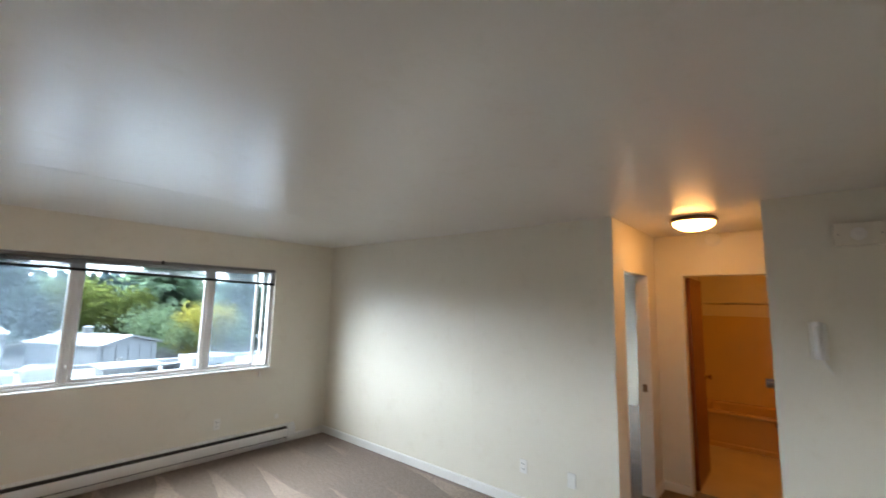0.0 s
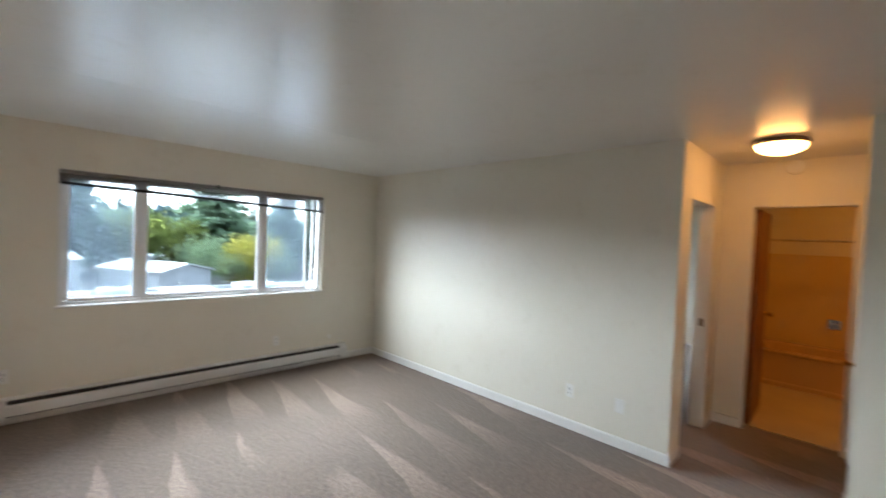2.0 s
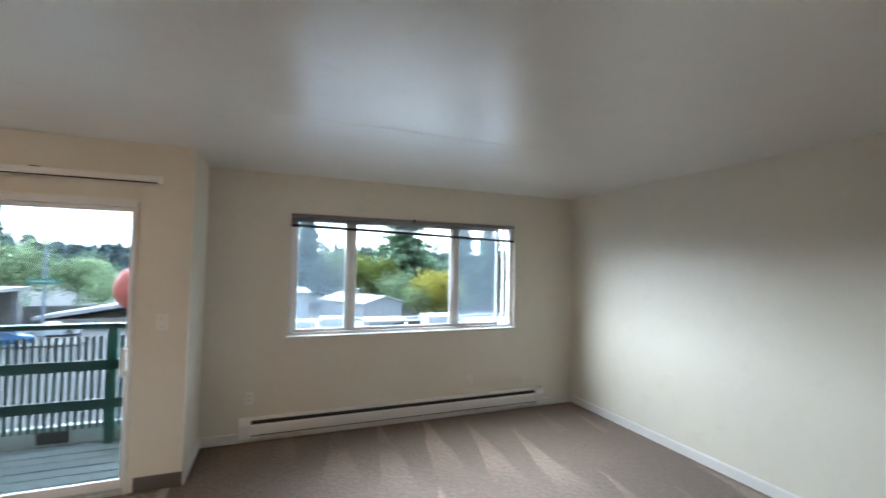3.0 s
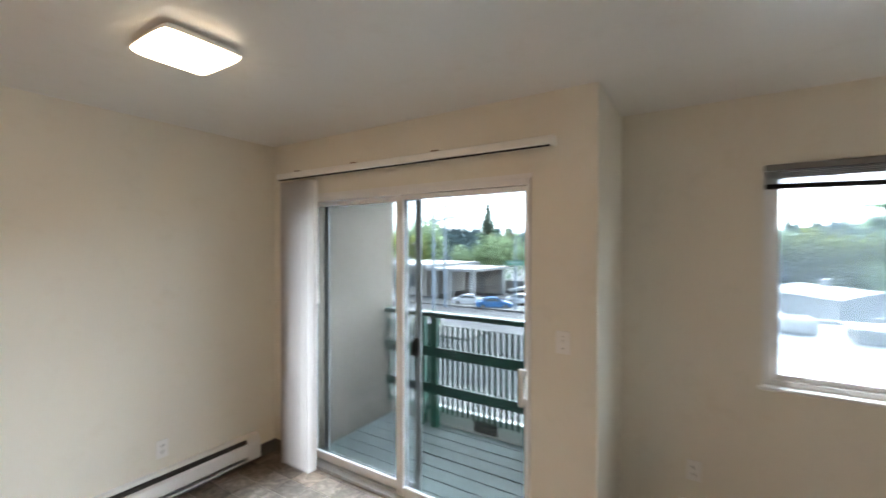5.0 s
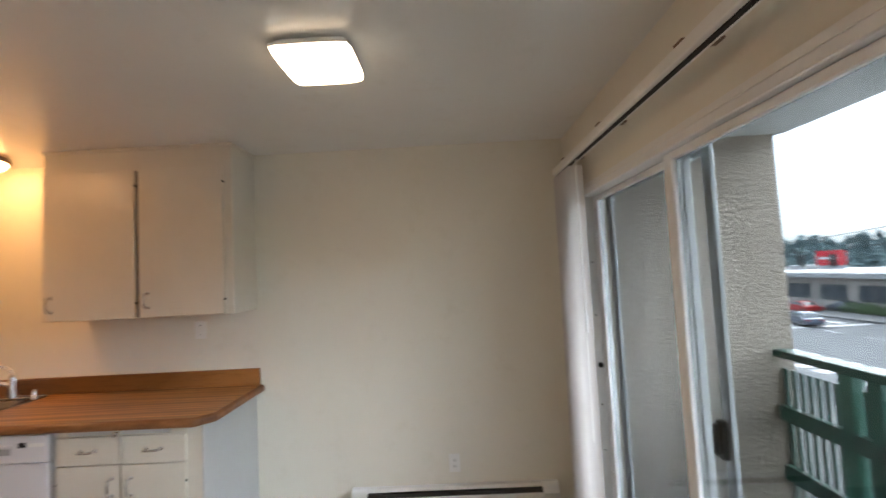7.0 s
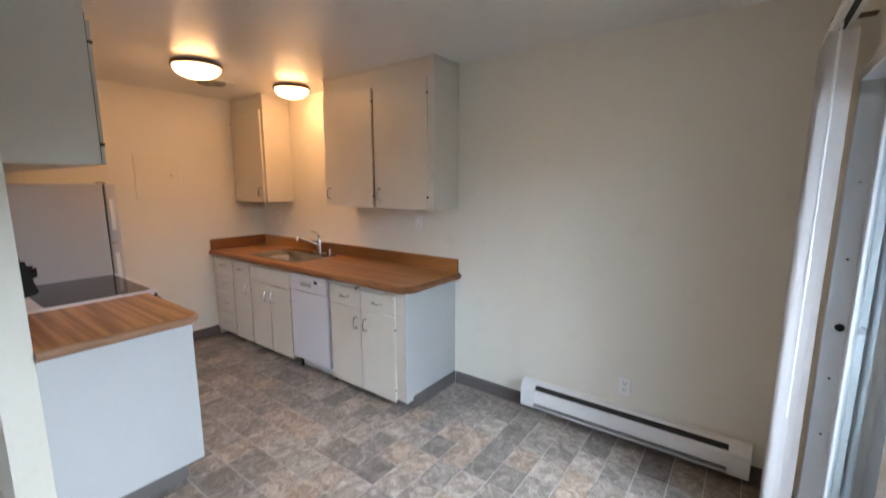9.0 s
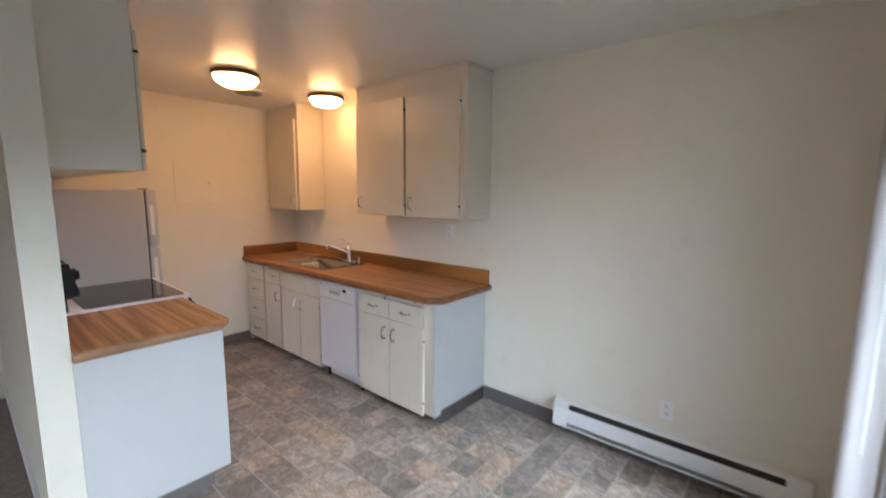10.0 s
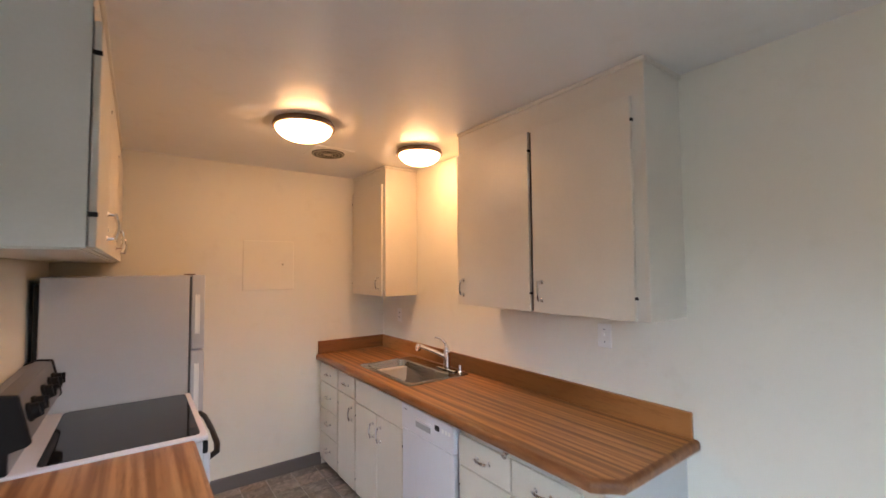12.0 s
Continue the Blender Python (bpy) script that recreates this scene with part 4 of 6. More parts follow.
def edge_roll(bm, pts):
    """The rolled edge along a line of x, y pairs, standing out to its right."""
    rows = []
    for i, (x, y) in enumerate(pts):
        dirs = []
        if i > 0:
            dirs.append((Vector((x, y)) - Vector(pts[i - 1])).normalized())
        if i < len(pts) - 1:
            dirs.append((Vector(pts[i + 1]) - Vector((x, y))).normalized())
        ns = [Vector((d.y, -d.x)) for d in dirs]
        n = (sum(ns, Vector((0, 0)))).normalized()
        n = n / max(0.3, n.dot(ns[0]))
        rows.append([bm.verts.new((x + n.x * p, y + n.y * p, z)) for p, z in prof])
    k = len(prof)
    for r0, r1 in zip(rows, rows[1:]):
        for j in range(k):
            bm.faces.new((r0[j], r0[(j + 1) % k], r1[(j + 1) % k], r1[j]))
    bm.faces.new(rows[0])
    bm.faces.new(rows[-1][::-1])


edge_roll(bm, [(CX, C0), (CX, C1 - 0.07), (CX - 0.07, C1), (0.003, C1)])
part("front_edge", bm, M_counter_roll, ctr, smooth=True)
bm = bmesh.new()
add_box(bm, 0.002, 0.022, C0 + 0.02, C1 - 0.004, 0.9105, 1.018, 0.005, 2)
part("backsplash", bm, M_counter, ctr)
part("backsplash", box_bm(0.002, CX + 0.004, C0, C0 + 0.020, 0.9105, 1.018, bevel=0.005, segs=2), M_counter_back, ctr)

# sink and tap
sk = thing("kitchen_sink", "single-bowl stainless steel drop-in sink", "sink", (0.3, -3.8, 0.91))
bm = bmesh.new()


def rrect(x0, x1, y0, y1, r, z, n=5):
    pts = []
    for cx, cy, a0 in ((x1 - r, y1 - r, 0), (x0 + r, y1 - r, 90), (x0 + r, y0 + r, 180), (x1 - r, y0 + r, 270)):
        for k in range(n + 1):
            a = radians(a0 + 90 * k / n)
            pts.append((cx + r * math.cos(a), cy + r * math.sin(a), z))
    return pts


loops = [rrect(0.055, 0.530, -4.155, -3.435, 0.03, 0.912), rrect(0.058, 0.527, -4.152, -3.438, 0.03, 0.917), rrect(0.165, 0.495, -4.115, -3.475, 0.06, 0.915),
         rrect(0.168, 0.490, -4.110, -3.480, 0.06, 0.906), rrect(0.178, 0.480, -4.100, -3.490, 0.06, 0.775), rrect(0.195, 0.465, -4.085, -3.505, 0.07, 0.755),
         rrect(0.295, 0.365, -3.83, -3.76, 0.03, 0.750)]
prev = None
for lp in loops:
    ring = [bm.verts.new(p) for p in lp]
    if prev:
        for k in range(len(ring)):
            bm.faces.new((prev[k], prev[(k + 1) % len(ring)], ring[(k + 1) % len(ring)], ring[k]))
    prev = ring
bm.faces.new(prev)
part("basin", bm, M_steel, sk, smooth=True)
part("drain", add_lathe(bmesh.new(), 0.33, -3.795, [(0.045, 0.7505), (0.045, 0.754), (0.036, 0.754), (0.03, 0.751), (0, 0.751)], 24), M_chrome, sk, "chrome drain", smooth=True)
fc = thing("kitchen_faucet", "chrome single-lever kitchen faucet behind the sink", "faucet", (0.105, -3.63, 0.917))
bm = box_bm(0.085, 0.125, -3.73, -3.53, 0.917, 0.925, bevel=0.004, segs=2)
part("deck_plate", bm, M_chrome, fc, smooth=True)
part("body", add_lathe(bmesh.new(), 0.105, -3.63, [(0.026, 0.925), (0.025, 0.94), (0.022, 0.99), (0.024, 1.035), (0.022, 1.06), (0.012, 1.075), (0, 1.077)], 24), M_chrome, fc, smooth=True)
part("spout", add_tube(bmesh.new(), [(0.110, -3.64, 1.0), (0.15, -3.675, 1.028), (0.20, -3.715, 1.054), (0.24, -3.745, 1.073), (0.256, -3.757, 1.076)], [0.014, 0.0135, 0.013, 0.015, 0.016], 14), M_chrome, fc, smooth=True)
part("spray_head", add_tube(bmesh.new(), [(0.252, -3.754, 1.090), (0.258, -3.759, 1.070), (0.260, -3.761, 1.046)], [0.017, 0.021, 0.018], 14), M_chrome, fc, smooth=True)
part("lever", add_tube(bmesh.new(), [(0.105, -3.63, 1.07), (0.110, -3.638, 1.098), (0.128, -3.66, 1.126), (0.165, -3.69, 1.140)], [0.013, 0.010, 0.007, 0.005], 12), M_chrome, fc, smooth=True)
solid("air_gap_cap", add_lathe(bmesh.new(), 0.085, -3.505, [(0.018, 0.917), (0.018, 0.921), (0.012, 0.925), (0.011, 0.962), (0.008, 0.966), (0, 0.967)], 18), M_chrome,
      "short chrome dishwasher air gap on the sink rim", "air gap", (0.085, -3.505, 0.917), smooth=True)


# upper cabinets
def upper_right(label, y0, y1, z0, doors, end=False):
    t = thing("upper_cabinet", label, "cabinet", (0.15, (y0 + y1) / 2, z0))
    part("body", box_bm(0.002, 0.296, y0, y1, z0, H - 0.001, bevel=0.0015), M_cab, t)
    bm = bmesh.new()
    add_box(bm, 0.296, 0.310, y0, y1 + 0.012, H - 0.022, H - 0.001, 0.006, 2)
    if end:
        add_box(bm, 0.002, 0.296, y1, y1 + 0.012, H - 0.022, H - 0.001, 0.006, 2)
    part("crown_bead", bm, M_cab, t)
    for a, b, side in doors:
        d = part("door", box_bm(0.298, 0.316, a, b, z0 + 0.002, 2.296, bevel=0.003, segs=2), M_cab, t)
        yy = a + 0.05 if side < 0 else b - 0.05
        pull(d, (0.316, yy, z0 + 0.06), (0.316, yy, z0 + 0.145), (0.024, 0, 0))
        hy = b - 0.001 if side < 0 else a - 0.006
        for hz in (z0 + 0.09, 2.20):
            hinge(d, 0.297, 0.3172, hy, hy + 0.005, hz)
    return t


u1 = upper_right("cream painted double upper cabinet beside the dining wall", -3.235, -2.080, 1.405, [(-3.228, -2.664, -1), (-2.640, -2.130, -1)], True)
# thin strip over the cream body, coloured as the shade between the doors
part("door_gap", box_bm(0.2965, 0.2985, -2.664, -2.640, 1.41, 2.29), M_gap_shade, u1, "dark strip for the shade in the gap between the doors")
upper_right("cream painted single upper cabinet in the kitchen corner", YK + 0.001, -4.165, 1.405, [(-4.742, -4.20, 1)], True)

t = thing("upper_cabinet", "cream painted upper cabinets over stove and refrigerator", "cabinet", (2.12, -3.7, 1.68))
part("body", box_bm(1.972, PX0 - 0.001, YK + 0.001, -2.700, 1.68, H - 0.001, bevel=0.0015), M_cab, t)
part("bottom_panel", box_bm(1.985, PX0 - 0.012, YK + 0.02, -2.715, 1.676, 1.6805), M_cab, t)
bm = box_bm(1.958, 1.972, YK + 0.001, -2.688, H - 0.022, H - 0.001, bevel=0.006, segs=2)
add_box(bm, 1.972, PX0 - 0.001, -2.700, -2.688, H - 0.022, H - 0.001, 0.006, 2)
part("crown_bead", bm, M_cab, t)
for a, b, hy in ((-3.215, -2.708, -3.16), (-3.965, -3.225, -3.91), (YK + 0.012, -3.975, -4.60)):
    d = part("door", box_bm(1.952, 1.970, a, b, 1.682, 2.30, bevel=0.003, segs=2), M_cab, t)
    pull(d, (1.952, hy, 1.735), (1.952, hy, 1.82), (-0.026, 0, 0))
    for hz in (1.77, 2.21):
        hinge(d, 1.950, 1.971, b - 0.001, b + 0.004, hz, 0.013)
# thin strip coloured as the faint shadow along the last door's edge
part("end_gap", box_bm(1.9705, 1.9725, -2.7005, -2.6985, 1.685, 2.33), M_gap_shade, t)

# short counter, its cabinet and the range
pen = thing("peninsula_cabinet", "short base cabinet with white end panel beside the range", "cabinet", (2.0, -2.98, 0))
part("body", box_bm(1.712, PX0 - 0.001, -3.322, -2.652, 0.078, 0.868), M_cab, pen)
part("end_panel", box_bm(1.690, PX0 - 0.001, -2.652, -2.640, 0.078, 0.868, bevel=0.002), M_cab_end, pen, "white laminate end panel")
part("toe_kick", box_bm(1.79, PX0 - 0.001, -3.322, -2.652, 0.0, 0.078), M_base_grey, pen)
part("end_base", box_bm(1.778, PX0 - 0.001, -2.652, -2.642, 0.0, 0.104, bevel=0.002), M_base_grey, pen, "grey vinyl base strip")
d = part("door", box_bm(1.693, 1.711, -3.314, -2.662, 0.07, 0.682, bevel=0.003), M_cab, pen)
pull(d, (1.693, -3.26, 0.54), (1.693, -3.26, 0.62), (-0.024, 0, 0))
d = part("drawer_front", box_bm(1.693, 1.711, -3.314, -2.662, 0.690, 0.845, bevel=0.003), M_cab, pen)
pull(d, (1.693, -3.03, 0.77), (1.693, -2.95, 0.77), (-0.024, 0, 0))
ct2 = thing("countertop", "short wood-grain laminate countertop with pale edge by the range", "countertop", (2.0, -2.96, 0.868))
bm = bmesh.new()
add_prism(bm, [(1.668, -3.322), (PX0 - 0.001, -3.322), (PX0 - 0.001, -2.612), (1.710, -2.612), (1.668, -2.662)], 0.870, 0.910)
part("slab", bm, M_counter_x, ct2)
bm = bmesh.new()
edge_roll(bm, [(PX0 - 0.001, -2.612), (1.710, -2.612), (1.668, -2.662), (1.668, -3.322)])
part("front_edge", bm, M_counter_edge, ct2, "worn pale front edge", smooth=True)

rg = thing("electric_range", "white electric range with black glass top and black back panel", "range", (1.98, -3.71, 0))
RY0, RY1 = -4.088, -3.328
part("body", box_bm(1.648, 2.275, RY0, RY1, 0.03, 0.895, bevel=0.004), M_white_enamel, rg)
part("cooktop_frame", box_bm(1.628, 2.290, RY0 - 0.003, RY1 + 0.003, 0.896, 0.921, bevel=0.008, segs=3), M_white_enamel, rg, smooth=True)
part("glass_top", add_prism(bmesh.new(), [(x, y) for x, y, z in rrect(1.655, 2.165, RY0 + 0.022, RY1 - 0.022, 0.025, 0)], 0.9205, 0.9245), M_black_glass, rg, "black ceramic glass cooktop")
part("oven_door", box_bm(1.618, 1.647, RY0 + 0.006, RY1 - 0.006, 0.19, 0.84, bevel=0.006, segs=2), M_white_enamel, rg)
part("front_rail", box_bm(1.628, 1.648, RY0 + 0.002, RY1 - 0.002, 0.842, 0.894, bevel=0.004), M_black, rg)
part("storage_drawer", box_bm(1.622, 1.647, RY0 + 0.006, RY1 - 0.006, 0.04, 0.18, bevel=0.005), M_white_enamel, rg)
bm = add_tube(bmesh.new(), [(1.620, RY0 + 0.06, 0.80), (1.585, RY0 + 0.07, 0.815), (1.572, RY0 + 0.16, 0.82), (1.568, (RY0 + RY1) / 2, 0.82), (1.572, RY1 - 0.16, 0.82), (1.585, RY1 - 0.07, 0.815), (1.620, RY1 - 0.06, 0.80)], 0.013, 10)
part("oven_handle", bm, M_black, rg, "black bowed oven handle", smooth=True)


def console_slice(grow, y0, y1):
    """The leaning console behind the cooktop between y0 and y1, its outline grown a little for the end caps."""
    prof = [(2.232, 0.921), (2.317, 0.921), (2.317, 1.172 + grow), (2.268, 1.190 + grow), (2.218 - grow, 1.183 + grow), (2.180 - grow, 1.024 - grow), (2.186, 1.012 - grow), (2.236, 1.004 - grow)]
    bm = bmesh.new()
    rows = [[bm.verts.new((x, y, z)) for x, z in prof] for y in (y0, y1)]
    n = len(prof)
    for k in range(n):
        bm.faces.new((rows[0][k], rows[0][(k + 1) % n], rows[1][(k + 1) % n], rows[1][k]))
    bm.faces.new(rows[0][::-1])
    bm.faces.new(rows[1])
    return bm


part("back_panel", console_slice(0.0, RY0 + 0.022, RY1 - 0.022), M_console, rg, "grey leaning control panel")
for y in (RY0, RY1 - 0.0215):
    bm = console_slice(0.006, y, y + 0.0215)
    bmesh.ops.bevel(bm, geom=bm.edges[:], offset=0.003, segments=2, affect='EDGES')
    part("end_cap", bm, M_black, rg, "black end cap")
n = Vector((-0.973, 0, 0.230))
for k, y in enumerate((RY1 - 0.10, RY1 - 0.20, RY0 + 0.36, RY0 + 0.20, RY0 + 0.10)):
    c = Vector((2.199, y, 1.104))
    kn = part("knob", add_tube(bmesh.new(), [c, c + n * 0.010, c + n * 0.012, c + n * 0.034], [0.036, 0.035, 0.030, 0.026], 18), M_black, rg, "black control knob", smooth=True)
    p = c + n * 0.034
    part("grip", box_bm(p.x - 0.010, p.x + 0.004, y - 0.005, y + 0.005, p.z - 0.024, p.z + 0.024, bevel=0.002), M_black, kn)
rg.location.x -= 0.025

fr = thing("refrigerator", "off-white two-door refrigerator with recessed handles", "refrigerator", (1.9, -4.42, 0))
FY0_, FY1_ = -4.735, -4.135
part("body", box_bm(1.612, 2.255, FY0_, FY1_, 0.02, 1.592, bevel=0.006, segs=2), M_fridge, fr)
part("back_gap", box_bm(2.255, 2.275, FY0_ + 0.02, FY1_ - 0.004, 0.05, 1.56), M_black, fr, "dark condenser back")
part("gasket", box_bm(1.600, 1.613, FY0_ + 0.008, FY1_ - 0.008, 0.08, 1.584), M_grey_panel, fr, "grey door gasket")
for name, z0, z1 in (("freezer_door", 1.158, 1.594), ("fridge_door", 0.075, 1.146)):
    dd = part(name, box_bm(1.532, 1.600, FY0_, FY1_, z0, z1, bevel=0.008, segs=3), M_fridge, fr, smooth=True)
    ha, hb = (z0 + 0.09, z0 + 0.32) if z0 > 1 else (z1 - 0.37, z1 - 0.07)
    bm = add_tube(bmesh.new(), [(1.560, FY1_ + 0.001, ha), (1.580, FY1_ + 0.001, ha), (1.580, FY1_ + 0.001, hb), (1.560, FY1_ + 0.001, hb), (1.560, FY1_ + 0.001, ha)], 0.003, 6)
    part("handle_rim", bm, M_plate, dd, "pale recessed handle rim", smooth=True)
    part("handle_recess", box_bm(1.562, 1.578, FY1_ - 0.004, FY1_ + 0.0008, ha + 0.004, hb - 0.004), M_plate, dd)
part("top_hinge", box_bm(1.58, 1.64, FY1_ - 0.05, FY1_ - 0.02, 1.594, 1.602, bevel=0.003), M_bronze, fr, "brown top hinge cover")
for x in (1.68, 2.2):
    for y in (FY0_ + 0.05, FY1_ - 0.05):
        part("foot", add_tube(bmesh.new(), [(x, y, 0), (x, y, 0.022)], 0.018, 10), M_black, fr)

# marks on the kitchen end wall
solid("access_panel", box_bm(0.83, 1.212, YK, YK + 0.006, 1.462, 1.850, bevel=0.002), M_wall, "painted-over access panel on the kitchen wall", "panel", (1.0, YK, 1.65))
solid("wall_hook", add_tube(bmesh.new(), [(0.918, YK + 0.002, 1.668), (0.918, YK + 0.02, 1.660), (0.918, YK + 0.026, 1.672)], [0.010, 0.005, 0.005], 8), M_cab, "small painted wall hook", "hook", (0.918, YK, 1.66))

# ---- entry and hall ----
fd = thing("door_entrance", "closed reddish-brown veneer entrance door", "door", (2.95, YE - 0.04, 0), kind="structure")
part("leaf", box_bm(2.525, 3.375, YE - 0.062, YE - 0.018, 0.008, 2.028, bevel=0.002), M_door_wood, fd)
bm = bmesh.new()
for a, b, c, d in ((2.502, 2.524, 0, 2.048), (3.376, 3.398, 0, 2.048), (2.524, 3.376, 2.029, 2.048)):
    add_box(bm, a, b, YE - 0.118, YE + 0.004, c, d, 0.002)
part("door_frame", bm, M_door_wood, fd)
for z in (0.25, 1.05, 1.85):
    part("hinge", add_tube(bmesh.new(), [(2.525, YE - 0.012, z - 0.05), (2.525, YE - 0.012, z + 0.05)], 0.007, 10), M_bronze, fd, "dark hinge", smooth=True)
part("knob", add_tube(bmesh.new(), [(3.31, YE - 0.018, 0.98), (3.31, YE + 0.02, 0.98), (3.31, YE + 0.03, 0.98), (3.31, YE + 0.055, 0.98), (3.31, YE + 0.062, 0.98)], [0.028, 0.012, 0.026, 0.027, 0.012], 18), M_bronze, fd, smooth=True)

ic = thing("intercom_handset", "white wall intercom handset with hanging cord", "intercom", (XR, -4.32, 1.55))
part("wall_cradle", box_bm(XR - 0.018, XR, -4.362, -4.282, 1.440, 1.655, bevel=0.005, segs=2), M_plate, ic)
part("handset", add_tube(bmesh.new(), [(XR - 0.036, -4.322, 1.445), (XR - 0.040, -4.322, 1.475), (XR - 0.036, -4.322, 1.52), (XR - 0.036, -4.322, 1.60), (XR - 0.042, -4.322, 1.635), (XR - 0.036, -4.322, 1.658)], [0.020, 0.026, 0.020, 0.020, 0.027, 0.020], 12), M_vinyl_white, ic, smooth=True)
cord = [(XR - 0.02 - 0.006 * math.cos(k * 1.3), -4.335 - 0.004 * math.sin(k * 1.3) - 0.0008 * k, 1.44 - 0.0016 * k) for k in range(50)]
part("cord", add_tube(bmesh.new(), cord, 0.0022, 5), M_plate, ic, smooth=True)
ch = thing("door_chime", "white rectangular chime box with round speaker high on the wall", "chime", (XR, -4.54, 2.17))
part("box", box_bm(XR - 0.045, XR, -4.652, -4.428, 2.105, 2.236, bevel=0.006, segs=2), M_wall, ch)
part("speaker", add_tube(bmesh.new(), [(XR - 0.045, -4.535, 2.17), (XR - 0.052, -4.535, 2.17), (XR - 0.054, -4.535, 2.17)], [0.036, 0.036, 0.026], 22), M_plate, ch, smooth=True)
part("speaker_hole", add_tube(bmesh.new(), [(XR - 0.0535, -4.535, 2.17), (XR - 0.0555, -4.535, 2.17)], 0.012, 14), M_trim, ch)
for y in (-4.63, -4.45):
    part("screw", add_tube(bmesh.new(), [(XR - 0.044, y, 2.17), (XR - 0.047, y, 2.17)], 0.004, 8), M_steel, ch)
solid("smoke_detector", add_tube(bmesh.new(), [(HX, -3.66, 2.375), (HX - 0.02, -3.66, 2.375), (HX - 0.032, -3.66, 2.375)], [0.062, 0.062, 0.045], 24), M_plate, "round white smoke detector above the bathroom door", "detector", (HX, -3.66, 2.375), smooth=True)


def jamb_lining(name, axis, f0, f1, u0, u1, zt, label):
    bm = bmesh.new()
    for a, b, c, d in ((u0, u0 + 0.018, 0.0, zt), (u1 - 0.018, u1, 0.0, zt), (u0 + 0.018, u1 - 0.018, zt - 0.018, zt)):
        if axis == 'x':
            add_box(bm, f0 - 0.004, f1 + 0.004, a, b, c, d, 0.002)
        else:
            add_box(bm, a, b, f0 - 0.004, f1 + 0.004, c, d, 0.002)
    return structure(name, bm, M_trim, label, "door frame")


jamb_lining("door_frame_bedroom", 'y', HL, HL + 0.11, 6.655, 7.40, 2.04, "white door lining of the bedroom doorway")
jamb_lining("door_frame_bath", 'x', HX, HX + 0.11, -4.07, -3.375, 2.055, "white door lining of the bathroom doorway")
solid("strike_plate", box_bm(7.378, 7.3818, HL + 0.035, HL + 0.075, 0.93, 1.0, bevel=0.001), M_bronze, "dark strike plate in the bedroom door lining", "strike plate", (7.38, HL + 0.05, 0.96))
bd = thing("door_bathroom", "open reddish-brown bathroom door with round knob", "door", (HX + 0.12, -3.40, 0), kind="structure")
bm = box_bm(0, 0.665, -0.018, 0.018, 0.018, 2.025, bevel=0.002)
bmesh.ops.transform(bm, matrix=Matrix.Translation((HX + 0.112, -3.412, 0)) @ Matrix.Rotation(radians(0.5), 4, 'Z'), verts=bm.verts[:])
part("leaf", bm, M_door_wood, bd)
bm = add_tube(bmesh.new(), [(0.60, -0.018, 1.0), (0.60, -0.05, 1.0), (0.60, -0.058, 1.0), (0.60, -0.08, 1.0), (0.60, -0.086, 1.0)], [0.026, 0.011, 0.025, 0.026, 0.012], 18)
bmesh.ops.transform(bm, matrix=Matrix.Translation((HX + 0.112, -3.412, 0)) @ Matrix.Rotation(radians(0.5), 4, 'Z'), verts=bm.verts[:])
part("knob", bm, M_brass, bd, "brass round knob", smooth=True)

tub = thing("bathtub", "built-in cream bathtub along the end wall", "bathtub", (9.85, -4.1, 0))
bm = bmesh.new()
prev = None
for lp in [rrect(9.475, 10.236, -5.045, -3.135, 0.01, 0.013), rrect(9.475, 10.236, -5.045, -3.135, 0.01, 0.060), rrect(9.487, 10.236, -5.045, -3.135, 0.01, 0.075), rrect(9.487, 10.236, -5.045, -3.135, 0.01, 0.400),
           rrect(9.462, 10.237, -5.047, -3.133, 0.012, 0.418), rrect(9.460, 10.237, -5.047, -3.133, 0.012, 0.434), rrect(9.468, 10.236, -5.046, -3.134, 0.012, 0.447),
           rrect(9.55, 10.17, -4.96, -3.22, 0.10, 0.444), rrect(9.565, 10.155, -4.945, -3.235, 0.10, 0.425), rrect(9.60, 10.13, -4.90, -3.30, 0.12, 0.16), rrect(9.68, 10.06, -4.8, -3.45, 0.10, 0.11)]:
    ring = [bm.verts.new(p) for p in lp]
    if prev:
        for k in range(len(ring)):
            bm.faces.new((prev[k], prev[(k + 1) % len(ring)], ring[(k + 1) % len(ring)], ring[k]))
    prev = ring
bm.faces.new(prev)
part("shell", bm, M_tub, tub)
bm = box_bm(10.225, 10.239, -5.045, -3.135, 0.449, 1.60, bevel=0.003)
add_box(bm, 10.212, 10.239, -5.045, -3.135, 1.601, 1.622, 0.004)
structure("tub_surround", bm, M_surround, "yellowish tub surround panel with ledge", "panel")
rod = thing("shower_rod", "chrome shower curtain rod above the tub", "shower rod", (9.49, -4.1, 1.79))
part("tube", add_tube(bmesh.new(), [(9.49, -5.048, 1.79), (9.49, -3.132, 1.79)], 0.0125, 12), M_chrome, rod, smooth=True)
for y, s in ((-5.048, 1), (-3.132, -1)):
    part("flange", add_tube(bmesh.new(), [(9.49, y, 1.79), (9.49, y + 0.012 * s, 1.79)], [0.03, 0.02], 16), M_chrome, rod)
dish = thing("soap_dish", "chrome recessed soap dish on the tub wall", "soap dish", (10.22, -3.905, 0.75))
part("plate", box_bm(10.216, 10.2245, -3.965, -3.845, 0.695, 0.815, bevel=0.003), M_steel, dish)
part("tray", box_bm(10.180, 10.216, -3.950, -3.860, 0.715, 0.730, bevel=0.004), M_steel, dish)
